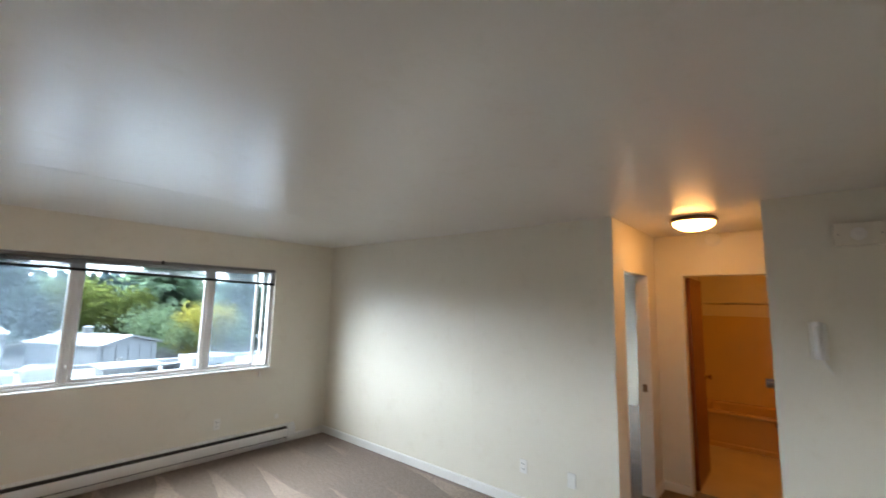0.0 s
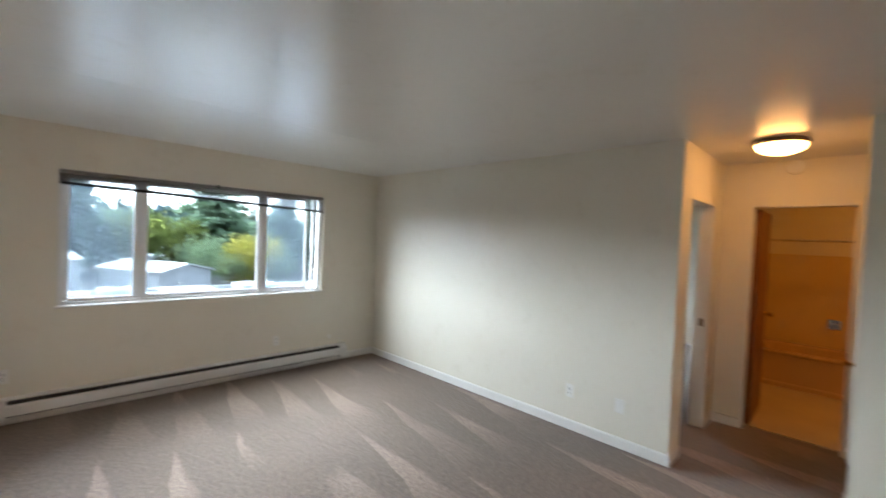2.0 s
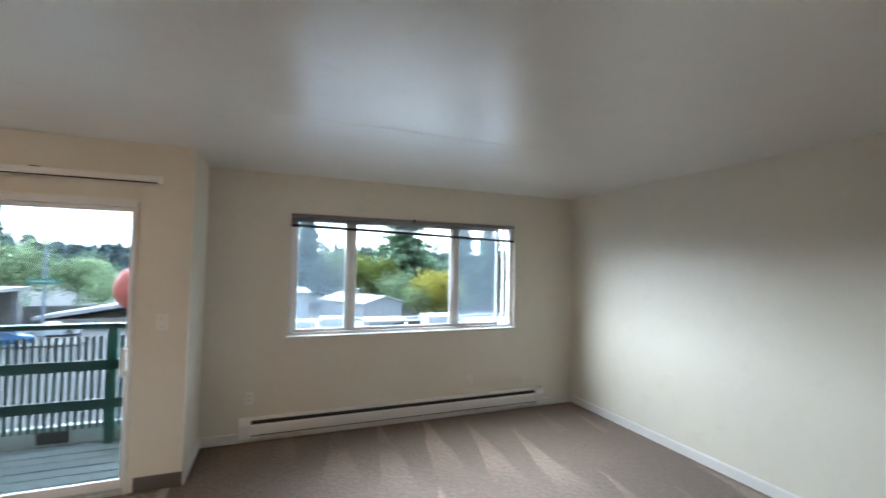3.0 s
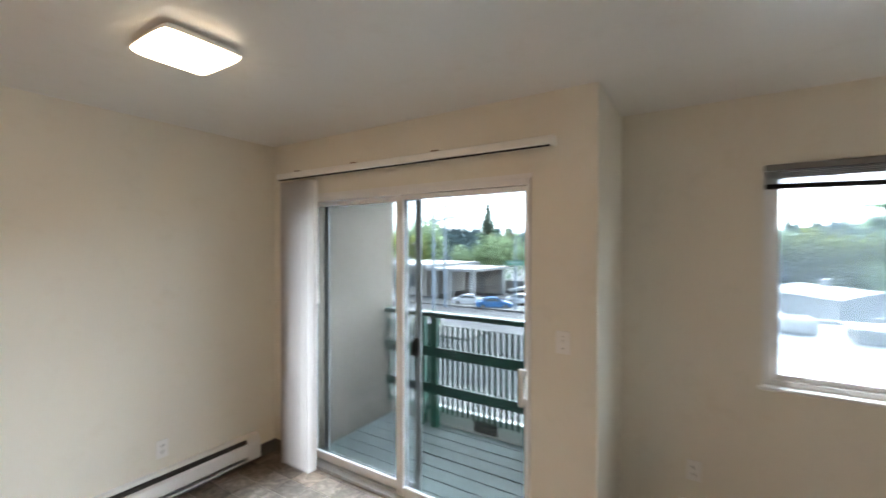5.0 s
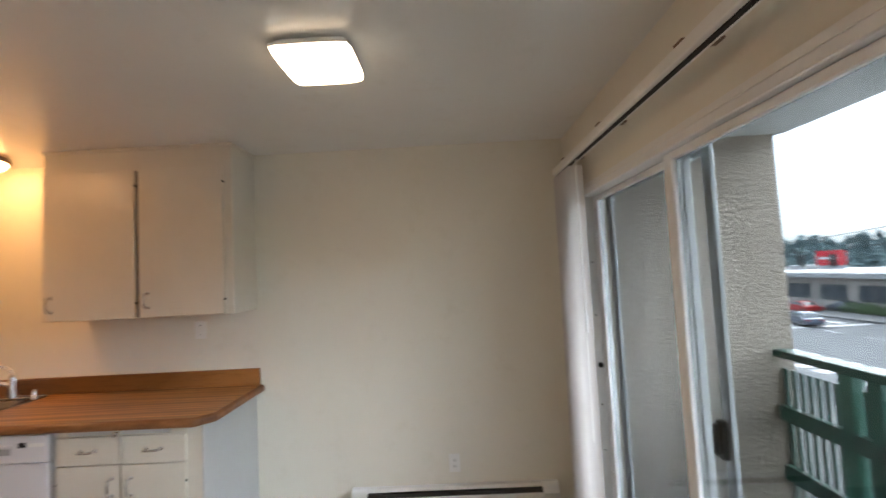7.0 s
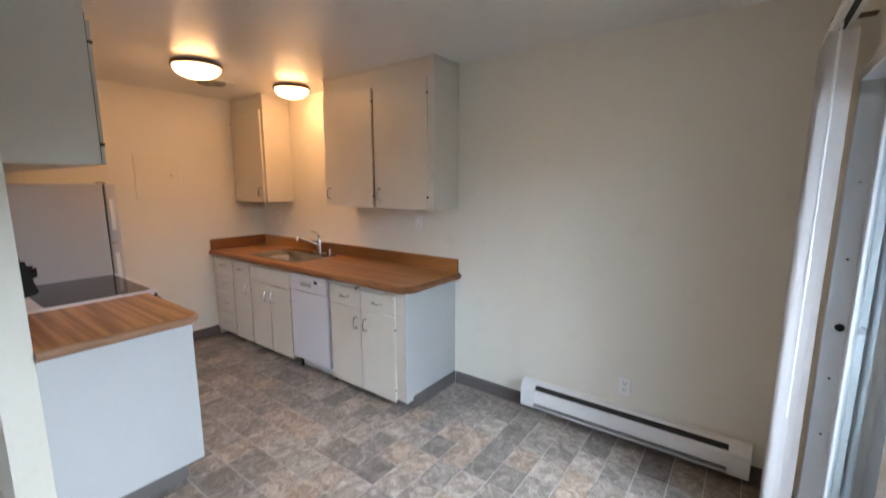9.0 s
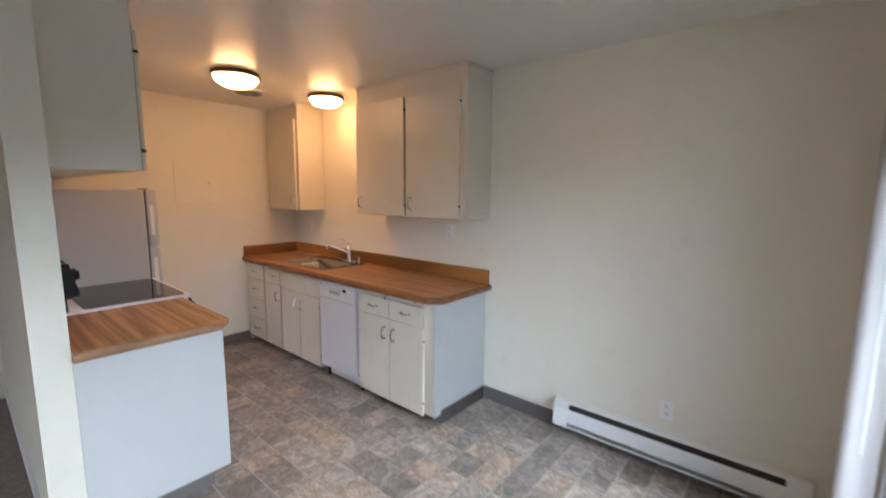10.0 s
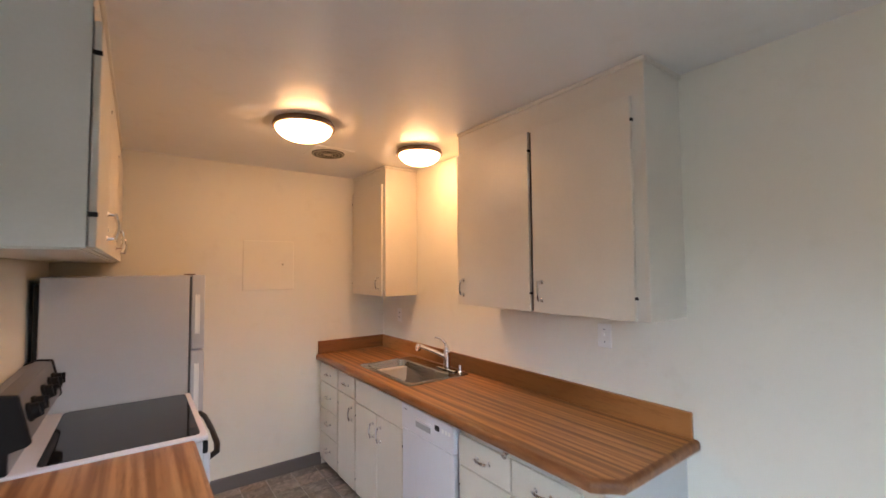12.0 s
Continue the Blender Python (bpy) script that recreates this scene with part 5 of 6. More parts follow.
part("grab_bar", add_tube(bmesh.new(), [(10.216, -3.952, 0.775), (10.192, -3.945, 0.775), (10.192, -3.865, 0.775), (10.216, -3.858, 0.775)], 0.006, 8), M_chrome, dish, smooth=True)

# closet door in the hall side wall
cd = thing("door_closet", "closed veneer closet door with brass knob in the hall", "door", (7.19, HR - 0.03, 0), kind="structure")
part("leaf", box_bm(6.822, 7.558, HR - 0.046, HR - 0.010, 0.010, 2.018, bevel=0.002), M_door_wood, cd)
bm = bmesh.new()
for a, b, c, d in ((6.801, 6.821, 0.0, 2.039), (7.559, 7.579, 0.0, 2.039), (6.821, 7.559, 2.019, 2.039)):
    add_box(bm, a, b, HR - 0.108, HR + 0.003, c, d, 0.002)
part("door_frame", bm, M_trim, cd)
part("knob", add_tube(bmesh.new(), [(7.50, HR - 0.010, 0.80), (7.50, HR - 0.004, 0.80), (7.50, HR + 0.028, 0.80), (7.50, HR + 0.036, 0.80), (7.50, HR + 0.056, 0.80), (7.50, HR + 0.062, 0.80)], [0.030, 0.012, 0.011, 0.025, 0.027, 0.012], 18), M_brass, cd, "brass round knob", smooth=True)

# ---- balcony ----
SXF = 0.20      # stucco face
structure("wall_balcony_side", box_bm(SXF - 0.35, SXF, 0.121, 1.24, -0.6, 2.9), M_stucco, "rough tan stucco side wall of the balcony", "wall")
structure("wall_facade", box_bm(SXF + 0.001, SL - 0.001, 0.121, 0.135, -0.6, H), M_stucco, "rough tan stucco facade strip", "wall")
structure("wall_facade_low", box_bm(-0.3, 11.35, 0.121, YW - 0.02, -6.4, -0.205), M_stucco, "rough tan stucco lower storey", "wall")
structure("balcony_soffit", box_bm(SXF, XJ - 0.141, 0.121, 1.30, 2.33, 2.56, bevel=0.004), M_white_rough, "pale painted balcony soffit", "ceiling")
structure("balcony_fascia", box_bm(SXF - 0.35, XJ - 0.10, 1.301, 1.36, 2.36, 2.62, bevel=0.004), M_gap, "dark roof edge over the balcony", "fascia")
deck = thing("balcony_deck", "weathered blue-green painted board deck", "deck", (1.2, 0.7, -0.10), kind="structure")
part("joist_frame", box_bm(SXF, XJ, 0.125, 1.20, -0.35, -0.092), M_gap, deck, "dark deck framing")
y = 0.128
while y < 1.15:
    w = 0.138
    bm = box_bm(SXF + 0.003, XJ + 0.3, y, y + w, -0.09, -0.05 + random.uniform(-0.002, 0.002), bevel=0.004)
    part("board", bm, M_deck, deck)
    y += w + 0.007
structure("balcony_curb", box_bm(SXF + 0.003, XJ + 0.3, 1.235, 1.30, -0.35, 0.115, bevel=0.006), M_white_rough, "white painted curb at the deck edge", "curb")
solid("scupper", box_bm(1.16, 1.39, 1.222, 1.236, -0.03, 0.075, bevel=0.003), M_gap, "dark drain scupper in the white curb", "scupper", (1.34, 1.23, 0.0))
structure("wall_balcony_end", box_bm(XJ - 0.156, XJ - 0.1405, 0.137, 0.80, -6.4, H), M_stucco, "stucco corner beside the window", "wall")
rail = thing("balcony_railing", "dark green slatted wooden balcony railing", "railing", (1.3, 1.17, -0.05))
RX0, RX1 = SXF - 0.03, 2.75
part("top_rail", box_bm(RX0, RX1, 1.115, 1.215, 0.985, 1.028, bevel=0.005), M_green, rail)
part("middle_rail", box_bm(RX0, RX1, 1.128, 1.166, 0.612, 0.702, bevel=0.004), M_green, rail)
part("lower_rail", box_bm(RX0, RX1, 1.128, 1.166, 0.268, 0.356, bevel=0.004), M_green, rail)
for x in (0.63, 0.775, 1.705, 1.85):
    part("post", box_bm(x - 0.035, x + 0.035, 1.128, 1.198, -0.05, 0.986, bevel=0.004), M_green_post, rail, "brighter green post")
x = RX0 + 0.03
while x < RX1 - 0.03:
    part("slat", box_bm(x, x + 0.026, 1.166, 1.184, 0.092, 0.912, bevel=0.003), M_green, rail)
    x += 0.0536

bm = bmesh.new()
lv = [(0, 0.07), (0.025, 0.03), (0.06, 0.035), (0.03, 0.0), (0.045, -0.05), (0.0, -0.03), (-0.04, -0.055), (-0.028, 0.0), (-0.06, 0.03), (-0.022, 0.03)]
top = [bm.verts.new((1.63 + x, 0.22 + y, -0.040 + 0.012 * abs(x) / 0.06)) for x, y in lv]
low = [bm.verts.new((1.63 + x, 0.22 + y, -0.0425 + 0.012 * abs(x) / 0.06)) for x, y in lv]
bm.faces.new(top)
bm.faces.new(low[::-1])
for k in range(10):
    bm.faces.new((low[k], low[(k + 1) % 10], top[(k + 1) % 10], top[k]))
solid("dry_leaf", bm, M_leaf_dry, "brown fallen leaf on the deck boards", "leaf", (1.63, 0.22, -0.048))

# ---- outdoors ----
# laid out at a reduced plan scale about the point OUT_EYE, then brought to full size below
OUT_EYE, OUT_SCALE = Vector((2.8, -1.0, 1.62)), 1.4
indoor = set(scene.objects)
GZ = -4.0
M_asphalt = plain("asphalt", (0.085, 0.087, 0.09), 0.85, var=0.2, big=0.25, fine=25, relief=0.3)
M_pave = plain("concrete_pavement", (0.17, 0.167, 0.16), 0.85, var=0.12, big=0.4, fine=12)
M_paint = plain("road_paint", (0.62, 0.62, 0.60), 0.7, var=0.15, big=1)
M_roof_white = plain("white_membrane", (0.50, 0.50, 0.50), 0.6, var=0.1, big=0.3)
M_metal_wall = plain("grey_metal_siding", (0.54, 0.55, 0.56), 0.55, var=0.08, big=0.5)
M_shop_wall = plain("shop_wall", (0.42, 0.38, 0.34), 0.8, var=0.15, big=0.4)
M_shop_win = plain("shop_window", (0.06, 0.075, 0.085), 0.15, var=0.2, big=0.6, relief=0)
M_fascia_white = plain("roof_fascia", (0.33, 0.33, 0.325), 0.6, var=0.1)
M_pole_blue = plain("painted_pole", (0.30, 0.36, 0.42), 0.6, var=0.1)
M_pole_wood = plain("timber_pole", (0.26, 0.22, 0.19), 0.8, var=0.2)
M_sign_green = plain("sign_green", (0.0, 0.22, 0.14), 0.5)
M_sign_red = plain("sign_red", (0.55, 0.02, 0.03), 0.45)
M_red_shell = plain("red_shell", (0.50, 0.10, 0.07), 0.6, var=0.1)
M_car_dark = plain("car_charcoal", (0.09, 0.11, 0.145), 0.25, 0.4, var=0.05, relief=0)
M_car_white = plain("car_white", (0.62, 0.63, 0.64), 0.3, var=0.03, relief=0)
M_car_blue = plain("car_blue", (0.03, 0.16, 0.36), 0.3, 0.2, var=0.05, relief=0)
M_car_red = plain("car_red", (0.42, 0.03, 0.03), 0.3, 0.1, var=0.05, relief=0)
M_tyre = plain("tyre", (0.02, 0.02, 0.02), 0.8)
M_tail = plain("tail_lamp", (0.4, 0.02, 0.02), 0.3, relief=0)
M_bark = wood_grain("bark", (0.06, 0.045, 0.035), (0.15, 0.12, 0.10), (6, 6, 1), 0.9)
M_conifer = leaf_mat("conifer_needles", (0.18, 0.26, 0.205), (0.34, 0.45, 0.36))
M_cedar = leaf_mat("cedar_needles", (0.20, 0.29, 0.19), (0.38, 0.50, 0.33))
M_leaf = leaf_mat("green_leaves", (0.19, 0.27, 0.15), (0.35, 0.45, 0.27))
M_leaf_yellow = leaf_mat("yellow_leaves", (0.38, 0.36, 0.07), (0.60, 0.50, 0.12))
M_leaf_lime = leaf_mat("lime_leaves", (0.17, 0.22, 0.05), (0.36, 0.38, 0.11))
# distance haze is mixed into these two leaf colours as a bluer green
M_conifer_hazed = leaf_mat("hazed_needles", (0.15, 0.21, 0.20), (0.27, 0.35, 0.32))
M_forest_hazed = leaf_mat("hazed_forest", (0.09, 0.14, 0.155), (0.16, 0.22, 0.23))

structure("ground", box_bm(-1800, 1800, YW + 0.16, 2600, GZ - 0.5, GZ), M_asphalt, "grey asphalt lot and street reaching the horizon", "ground")
structure("pavement_far", box_bm(-70, -9, 31.0, 34.0, GZ, GZ + 0.14, bevel=0.02), M_pave, "pale concrete pavement before the shops", "pavement")
structure("pavement_near", box_bm(-34, 3, 2.2, 12.5, GZ, GZ + 0.14, bevel=0.02), M_pave, "pale concrete apron below the balcony", "pavement")
structure("traffic_island", box_bm(-14.5, -9.0, 19.6, 22.6, GZ, GZ + 0.14, bevel=0.02), M_pave, "concrete planting island by the street", "pavement")
cw = thing("crosswalk", "white ladder crosswalk bars on the street", "road marking", (-21, 20, GZ), kind="structure")
for k in range(9):
    part("bar", box_bm(-24.5 + 1.15 * k, -23.9 + 1.15 * k, 16.0, 19.0, GZ, GZ + 0.006), M_paint, cw)
cw = thing("crosswalk", "white crosswalk bars across the side street", "road marking", (-30, 25, GZ), kind="structure")
for k in range(8):
    part("bar", box_bm(-33.5, -30.3, 20.5 + 1.2 * k, 21.1 + 1.2 * k, GZ, GZ + 0.006), M_paint, cw)
ln = thing("lane_lines", "white dashed lane lines on the street", "road marking", (-15, 26, GZ), kind="structure")
for k in range(9):
    part("dash", box_bm(-28 + 3.2 * k, -26.2 + 3.2 * k, 25.4, 25.55, GZ, GZ + 0.006), M_paint, ln)
part("stop_line", box_bm(-29.6, -29.1, 20.0, 30.5, GZ, GZ + 0.006), M_paint, ln)


def shop_building():
    b = thing("shop_building", "low brown strip of shops with white flat roof and canopy", "building", (-34, 40, GZ))
    part("wall", box_bm(-58, -23.5, 36.2, 46, GZ, -0.9), M_shop_wall, b)
    part("roof", box_bm(-59, -22.5, 34.6, 47, -0.9, -0.45, bevel=0.03), M_fascia_white, b)
    part("roof_deck", box_bm(-58.5, -23, 35.2, 46.5, -0.449, -0.40), M_roof_white, b)
    for x in range(-56, -25, 4):
        w = part("window", box_bm(x, x + 2.9, 36.13, 36.19, GZ + 0.9, GZ + 2.4, bevel=0.02), M_shop_win, b)
        part("window_frame", box_bm(x + 1.4, x + 1.5, 36.10, 36.125, GZ + 0.9, GZ + 2.4), M_fascia_white, w)
    part("canopy", box_bm(-22.4, -16.6, 34.6, 43, -1.02, -0.72, bevel=0.03), M_fascia_white, b)
    for x, y in ((-21.6, 35.2), (-19.8, 35.2), (-17.2, 35.2), (-19.8, 42.3), (-17.2, 42.3)):
        part("pillar", box_bm(x - 0.25, x + 0.25, y - 0.25, y + 0.25, GZ, -1.021, bevel=0.02), M_fascia_white, b)
    part("back_wall", box_bm(-22.3, -17.4, 42.6, 42.9, GZ, -1.03), M_shop_wall, b)
    for x in (-33, -50):
        part("roof_unit", box_bm(x, x + 2.2, 41, 43, -0.399, 0.10, bevel=0.05), M_fascia_white, b)
    return b


shop_building()


def car(label, material, x, y, heading):
    """A sedan with its wheels, glass and lamps, nose along the heading."""
    t = thing("car", label, "car", (0, 0, 0))
    prof = [(-2.25, 0.35), (-2.28, 0.62), (-2.2, 0.86), (-1.55, 0.95), (-0.95, 1.36), (-0.2, 1.44), (0.45, 1.36), (1.2, 0.95), (1.95, 0.82), (2.25, 0.62), (2.27, 0.35), (1.8, 0.22), (-1.8, 0.22)]
    bm = bmesh.new()
    rows = []
    for yy, sq in ((-0.88, 0.92), (-0.8, 1.0), (0.8, 1.0), (0.88, 0.92)):
        rows.append([bm.verts.new((px, yy * (0.86 if pz > 1.1 else 1.0), 0.22 + (pz - 0.22) * sq)) for px, pz in prof])
    n = len(prof)
    for r0, r1 in zip(rows, rows[1:]):
        for k in range(n):
            bm.faces.new((r0[k], r0[(k + 1) % n], r1[(k + 1) % n], r1[k]))
    bm.faces.new(rows[0][::-1])
    bm.faces.new(rows[-1])
    part("body", bm, material, t, smooth=True)
    for s in (-1, 1):
        bm = bmesh.new()
        pts = [(-1.35, 0.97), (-0.9, 1.27), (-0.2, 1.34), (0.38, 1.27), (0.95, 0.97)]
        a = [bm.verts.new((px, s * (0.80 if pz > 1.1 else 0.865), pz)) for px, pz in pts]
        b = [bm.verts.new((px, s * (0.77 if pz > 1.1 else 0.84), pz)) for px, pz in pts]
        bm.faces.new(a)
        bm.faces.new(b[::-1])
        for k in range(5):
            bm.faces.new((a[k], a[(k + 1) % 5], b[(k + 1) % 5], b[k]))
        part("side_window", bm, M_shop_win, t, "dark side glass")
    for nm, x0, z0, x1, z1 in (("windscreen", 0.52, 1.34, 1.14, 0.99), ("rear_window", -1.02, 1.335, -1.5, 0.99)):
        bm = bmesh.new()
        o = 0.012 if nm == "windscreen" else -0.012
        q = [bm.verts.new(v) for v in ((x0 + o, -0.62, z0 + 0.01), (x0 + o, 0.62, z0 + 0.01), (x1 + o, 0.72, z1 + 0.01), (x1 + o, -0.72, z1 + 0.01))]
        r = [bm.verts.new(v.co + Vector((-o, 0, -0.02))) for v in q]
        bm.faces.new(q)
        bm.faces.new(r[::-1])
        for k in range(4):
            bm.faces.new((q[k], q[(k + 1) % 4], r[(k + 1) % 4], r[k]))
        part(nm, bm, M_shop_win, t)
    for sx in (-1.38, 1.38):
        for sy in (-0.82, 0.82):
            w = part("wheel", add_tube(bmesh.new(), [(sx, sy - 0.1, 0.32), (sx, sy - 0.09, 0.32), (sx, sy + 0.09, 0.32), (sx, sy + 0.1, 0.32)], [0.29, 0.32, 0.32, 0.29], 20), M_tyre, t)
            e = 0.101 if sy > 0 else -0.101
            part("rim", add_tube(bmesh.new(), [(sx, sy + e * 0.95, 0.32), (sx, sy + e * 1.08, 0.32)], [0.20, 0.17], 16), M_steel, w)
    for s in (-1, 1):
        part("tail_light", box_bm(-2.285, -2.20, s * 0.62 - 0.16, s * 0.62 + 0.16, 0.66, 0.80, bevel=0.01), M_tail, t)
        part("headlight", box_bm(2.15, 2.262, s * 0.62 - 0.16, s * 0.62 + 0.16, 0.60, 0.72, bevel=0.01), M_plate, t)
    t.matrix_basis = pose(x, y, GZ, 0, 0, heading)
    return t


car("charcoal sedan crossing on the street", M_car_dark, -22.6, 28.4, 172)
car("dark blue sedan waiting at the junction", M_car_dark, -30.5, 26.6, 160)
car("red sedan parked before the shops", M_car_red, -38.0, 32.6, 175)
car("dark sedan parked before the shops", M_car_dark, -36.2, 35.0, 170)
car("white sedan parked in the lot", M_car_white, -16.3, 33.0, 20)
car("blue sedan parked in the lot", M_car_blue, -13.4, 32.2, 30)
car("white sedan parked by the low roof", M_car_white, -12.2, 36.0, 10)
car("white sedan parked behind the flat roof", M_car_white, 7.5, 31.0, 60)


def pole(label, x, y, h, r, material, arm=None, sign=None, lamp=None):
    t = thing("utility_pole" if not lamp else "street_lamp", label, "pole", (x, y, GZ))
    part("shaft", add_tube(bmesh.new(), [(x, y, GZ), (x, y, GZ + h)], [r, r * 0.75], 12), material, t, smooth=True)
    if arm:
        dx, z, ln_ = arm
        part("mast_arm", add_tube(bmesh.new(), [(x, y, GZ + z), (x + dx * ln_ * 0.5, y, GZ + z + 0.25), (x + dx * ln_, y, GZ + z + 0.3)], [0.05, 0.045, 0.035], 8), material, t, smooth=True)
    for z, w in (sign or ()):
        s = part("street_sign", box_bm(x - w / 2, x + w / 2, y - r - 0.05, y - r - 0.02, GZ + z, GZ + z + 0.34, bevel=0.01), M_sign_green, t, "green street name sign")
        for k in range(3):
            part("letter_bar", box_bm(x - w * 0.4 + k * w * 0.28, x - w * 0.18 + k * w * 0.28, y - r - 0.056, y - r - 0.051, GZ + z + 0.11, GZ + z + 0.23), M_paint, s)
    if lamp:
        part("lamp_head", add_lathe(bmesh.new(), x, y, [(0.08, GZ + h), (0.5, GZ + h + 0.05), (0.55, GZ + h + 0.16), (0.25, GZ + h + 0.28), (0, GZ + h + 0.3)], 18), M_pole_wood, t, "round shaded lamp head")
    return t


pole("tall blue-grey street pole", -12.6, 21.3, 7.9, 0.10, M_pole_blue, arm=(1, 7.2, 2.2))
pole("round-headed lamp post by the street", -18.2, 27.0, 5.6, 0.10, M_pole_wood, lamp=True)
pole("blue-grey sign pole with green street signs", -24.0, 27.6, 7.3, 0.12, M_pole_blue, sign=((5.0, 1.5), (2.6, 1.3)))
pole("pale signal pole at the corner", -25.3, 28.2, 5.4, 0.10, M_fascia_white)
pole("grey pole with a green street sign", -11.0, 31.5, 6.4, 0.11, M_pole_blue, sign=((4.0, 1.6),))
pole("tall grey pole with curved street-lamp arm", -17.5, 30.5, 9.5, 0.14, M_pole_blue, arm=(1, 9.2, 2.6))
pole("timber utility pole beyond the white roof", -10.8, 55.0, 7.5, 0.16, M_pole_wood, arm=(-1, 5.8, 3.0))
for k, (p, q) in enumerate((((-45, 29, 2.4), (-12.6, 21.3, 3.4)), ((-25, 29, 1.4), (-10.8, 55, 2.6)), ((-46, 28, 2.05), (-24.0, 28.0, 2.05)))):
    p, q = Vector(p), Vector(q)
    pts = [p.lerp(q, i / 12) - Vector((0, 0, 0.9 * 4 * (i / 12) * (1 - i / 12) * 0.5)) for i in range(13)]
    solid("power_cable", add_tube(bmesh.new(), pts, 0.022, 5), M_gap, "dark overhead cable above the street", "cable", p, group="overhead cables")
for x in (-32.0, -29.2):
    t = thing("traffic_light", "dark traffic signal hanging on the cable", "traffic light", (x, 28.0, 1.0), group="traffic signals")
    part("housing", box_bm(x - 0.17, x + 0.17, 27.85, 28.1, 0.45, 1.4, bevel=0.03), M_black, t)
    part("hanger", add_tube(bmesh.new(), [(x, 28.0, 1.4), (x, 28.0, 1.75)], 0.03, 6), M_black, t)
    for k in range(3):
        part("lens", add_tube(bmesh.new(), [(x, 27.85, 1.22 - 0.3 * k), (x, 27.78, 1.22 - 0.3 * k)], [0.11, 0.12], 12), M_grey_panel, t)
t = thing("shop_sign", "red and white box sign on a post", "sign", (-40.5, 38.0, GZ))
part("post", box_bm(-40.7, -40.4, 37.9, 38.1, GZ, 0.2), M_pole_wood, t)
f = part("sign_face", box_bm(-42.0, -39.1, 37.8, 38.2, 0.2, 1.7, bevel=0.03), M_sign_red, t, "red sign face")
part("stripe", box_bm(-41.6, -39.5, 37.77, 37.795, 0.82, 1.05), M_paint, f, "white bar")
part("sign_foot", box_bm(-42.0, -39.1, 37.85, 38.15, -0.2, 0.19, bevel=0.02), M_fascia_white, t)
t = thing("ball_sign", "large faded red rounded ball sign on a mast", "sign", (-3.2, 20.9, GZ))
part("mast", add_tube(bmesh.new(), [(-3.2, 20.9, GZ), (-3.2, 20.9, -0.5)], 0.12, 12), M_pole_wood, t)
part("ball", add_lathe(bmesh.new(), -3.2, 20.9, [(0.0, -0.75)] + [(0.95 * math.sin(a), 0.3 - 1.05 * math.cos(a)) for a in [math.pi * k / 14 for k in range(1, 14)]] + [(0.0, 1.35)], 28), M_red_shell, t, "red shell", smooth=True)

# neighbouring white flat roofs and the metal shed
t = thing("flat_roof_building", "low neighbouring building with white membrane roof", "building", (8, 20, GZ))
part("wall", box_bm(3.6, 17.0, 3.6, 21.0, GZ, -1.85), M_shop_wall, t)
part("roof", box_bm(3.4, 17.2, 3.4, 21.2, -1.849, -1.55, bevel=0.03), M_roof_white, t)
part("parapet", box_bm(3.5, 17.1, 20.8, 21.1, -1.549, -1.40, bevel=0.02), M_roof_white, t)
u = part("roof_unit", box_bm(4.9, 6.2, 17.5, 18.8, -1.549, -0.95, bevel=0.2, segs=3), M_roof_white, t, "white covered rooftop unit")
part("covered_unit", box_bm(3.7, 4.7, 17.0, 18.2, -1.549, -1.0, bevel=0.22, segs=3), M_roof_white, t, "white covered rooftop unit")
v = part("vent_box", box_bm(7.0, 8.8, 16.8, 18.2, -1.549, -1.12, bevel=0.03), M_fascia_white, t, "grey rooftop vent box")
part("vent_lid", box_bm(6.85, 8.95, 16.6, 18.4, -1.119, -1.04, bevel=0.02), M_roof_white, v)
part("louvre", box_bm(8.2, 8.7, 16.77, 16.799, -1.48, -1.18), M_gap, v, "dark louvre")
part("fan_grille", add_lathe(bmesh.new(), 5.55, 18.15, [(0.3, -0.949), (0.3, -0.93), (0.1, -0.91), (0, -0.91)], 24), M_gap, u)
part("fan_box", add_lathe(bmesh.new(), 9.7, 18.2, [(0.35, -1.549), (0.35, -1.32), (0.3, -1.26), (0, -1.26)], 24), M_grey_panel, t, "round dark roof fan")
part("roof_hatch", box_bm(10.6, 12.6, 18.4, 20.2, -1.549, -1.15, bevel=0.03), M_roof_white, t)
part("skylight", box_bm(11.6, 12.5, 17.0, 18.2, -1.549, -1.40, bevel=0.03), M_grey_panel, t, "dark skylight")
part("vent_pipe", add_tube(bmesh.new(), [(7.9, 18.6, -1.56), (7.9, 18.6, -0.9)], 0.12, 10), M_fascia_white, t)
t = thing("metal_shed", "grey metal-sided shed with shallow white gable roof", "building", (9.6, 38, GZ))
part("wall", box_bm(6.6, 12.6, 36.0, 44.0, GZ - 0.2, -1.35), M_metal_wall, t)
bm = bmesh.new()
prof = [(6.3, -1.35), (9.6, -0.75), (12.9, -1.35), (12.9, -1.22), (9.6, -0.6), (6.3, -1.22)]
rows = [[bm.verts.new((x, y, z)) for x, z in prof] for y in (35.6, 44.4)]
for k in range(6):
    bm.faces.new((rows[0][k], rows[0][(k + 1) % 6], rows[1][(k + 1) % 6], rows[1][k]))
bm.faces.new(rows[0][::-1])
bm.faces.new(rows[1])
part("roof", bm, M_roof_white, t, "white sheet roof")
bm = bmesh.new()
gv = [bm.verts.new(v) for v in ((6.62, 36.0, -1.36), (12.58, 36.0, -1.36), (9.6, 36.0, -0.76), (6.62, 36.2, -1.36), (12.58, 36.2, -1.36), (9.6, 36.2, -0.76))]
bm.faces.new(gv[:3])
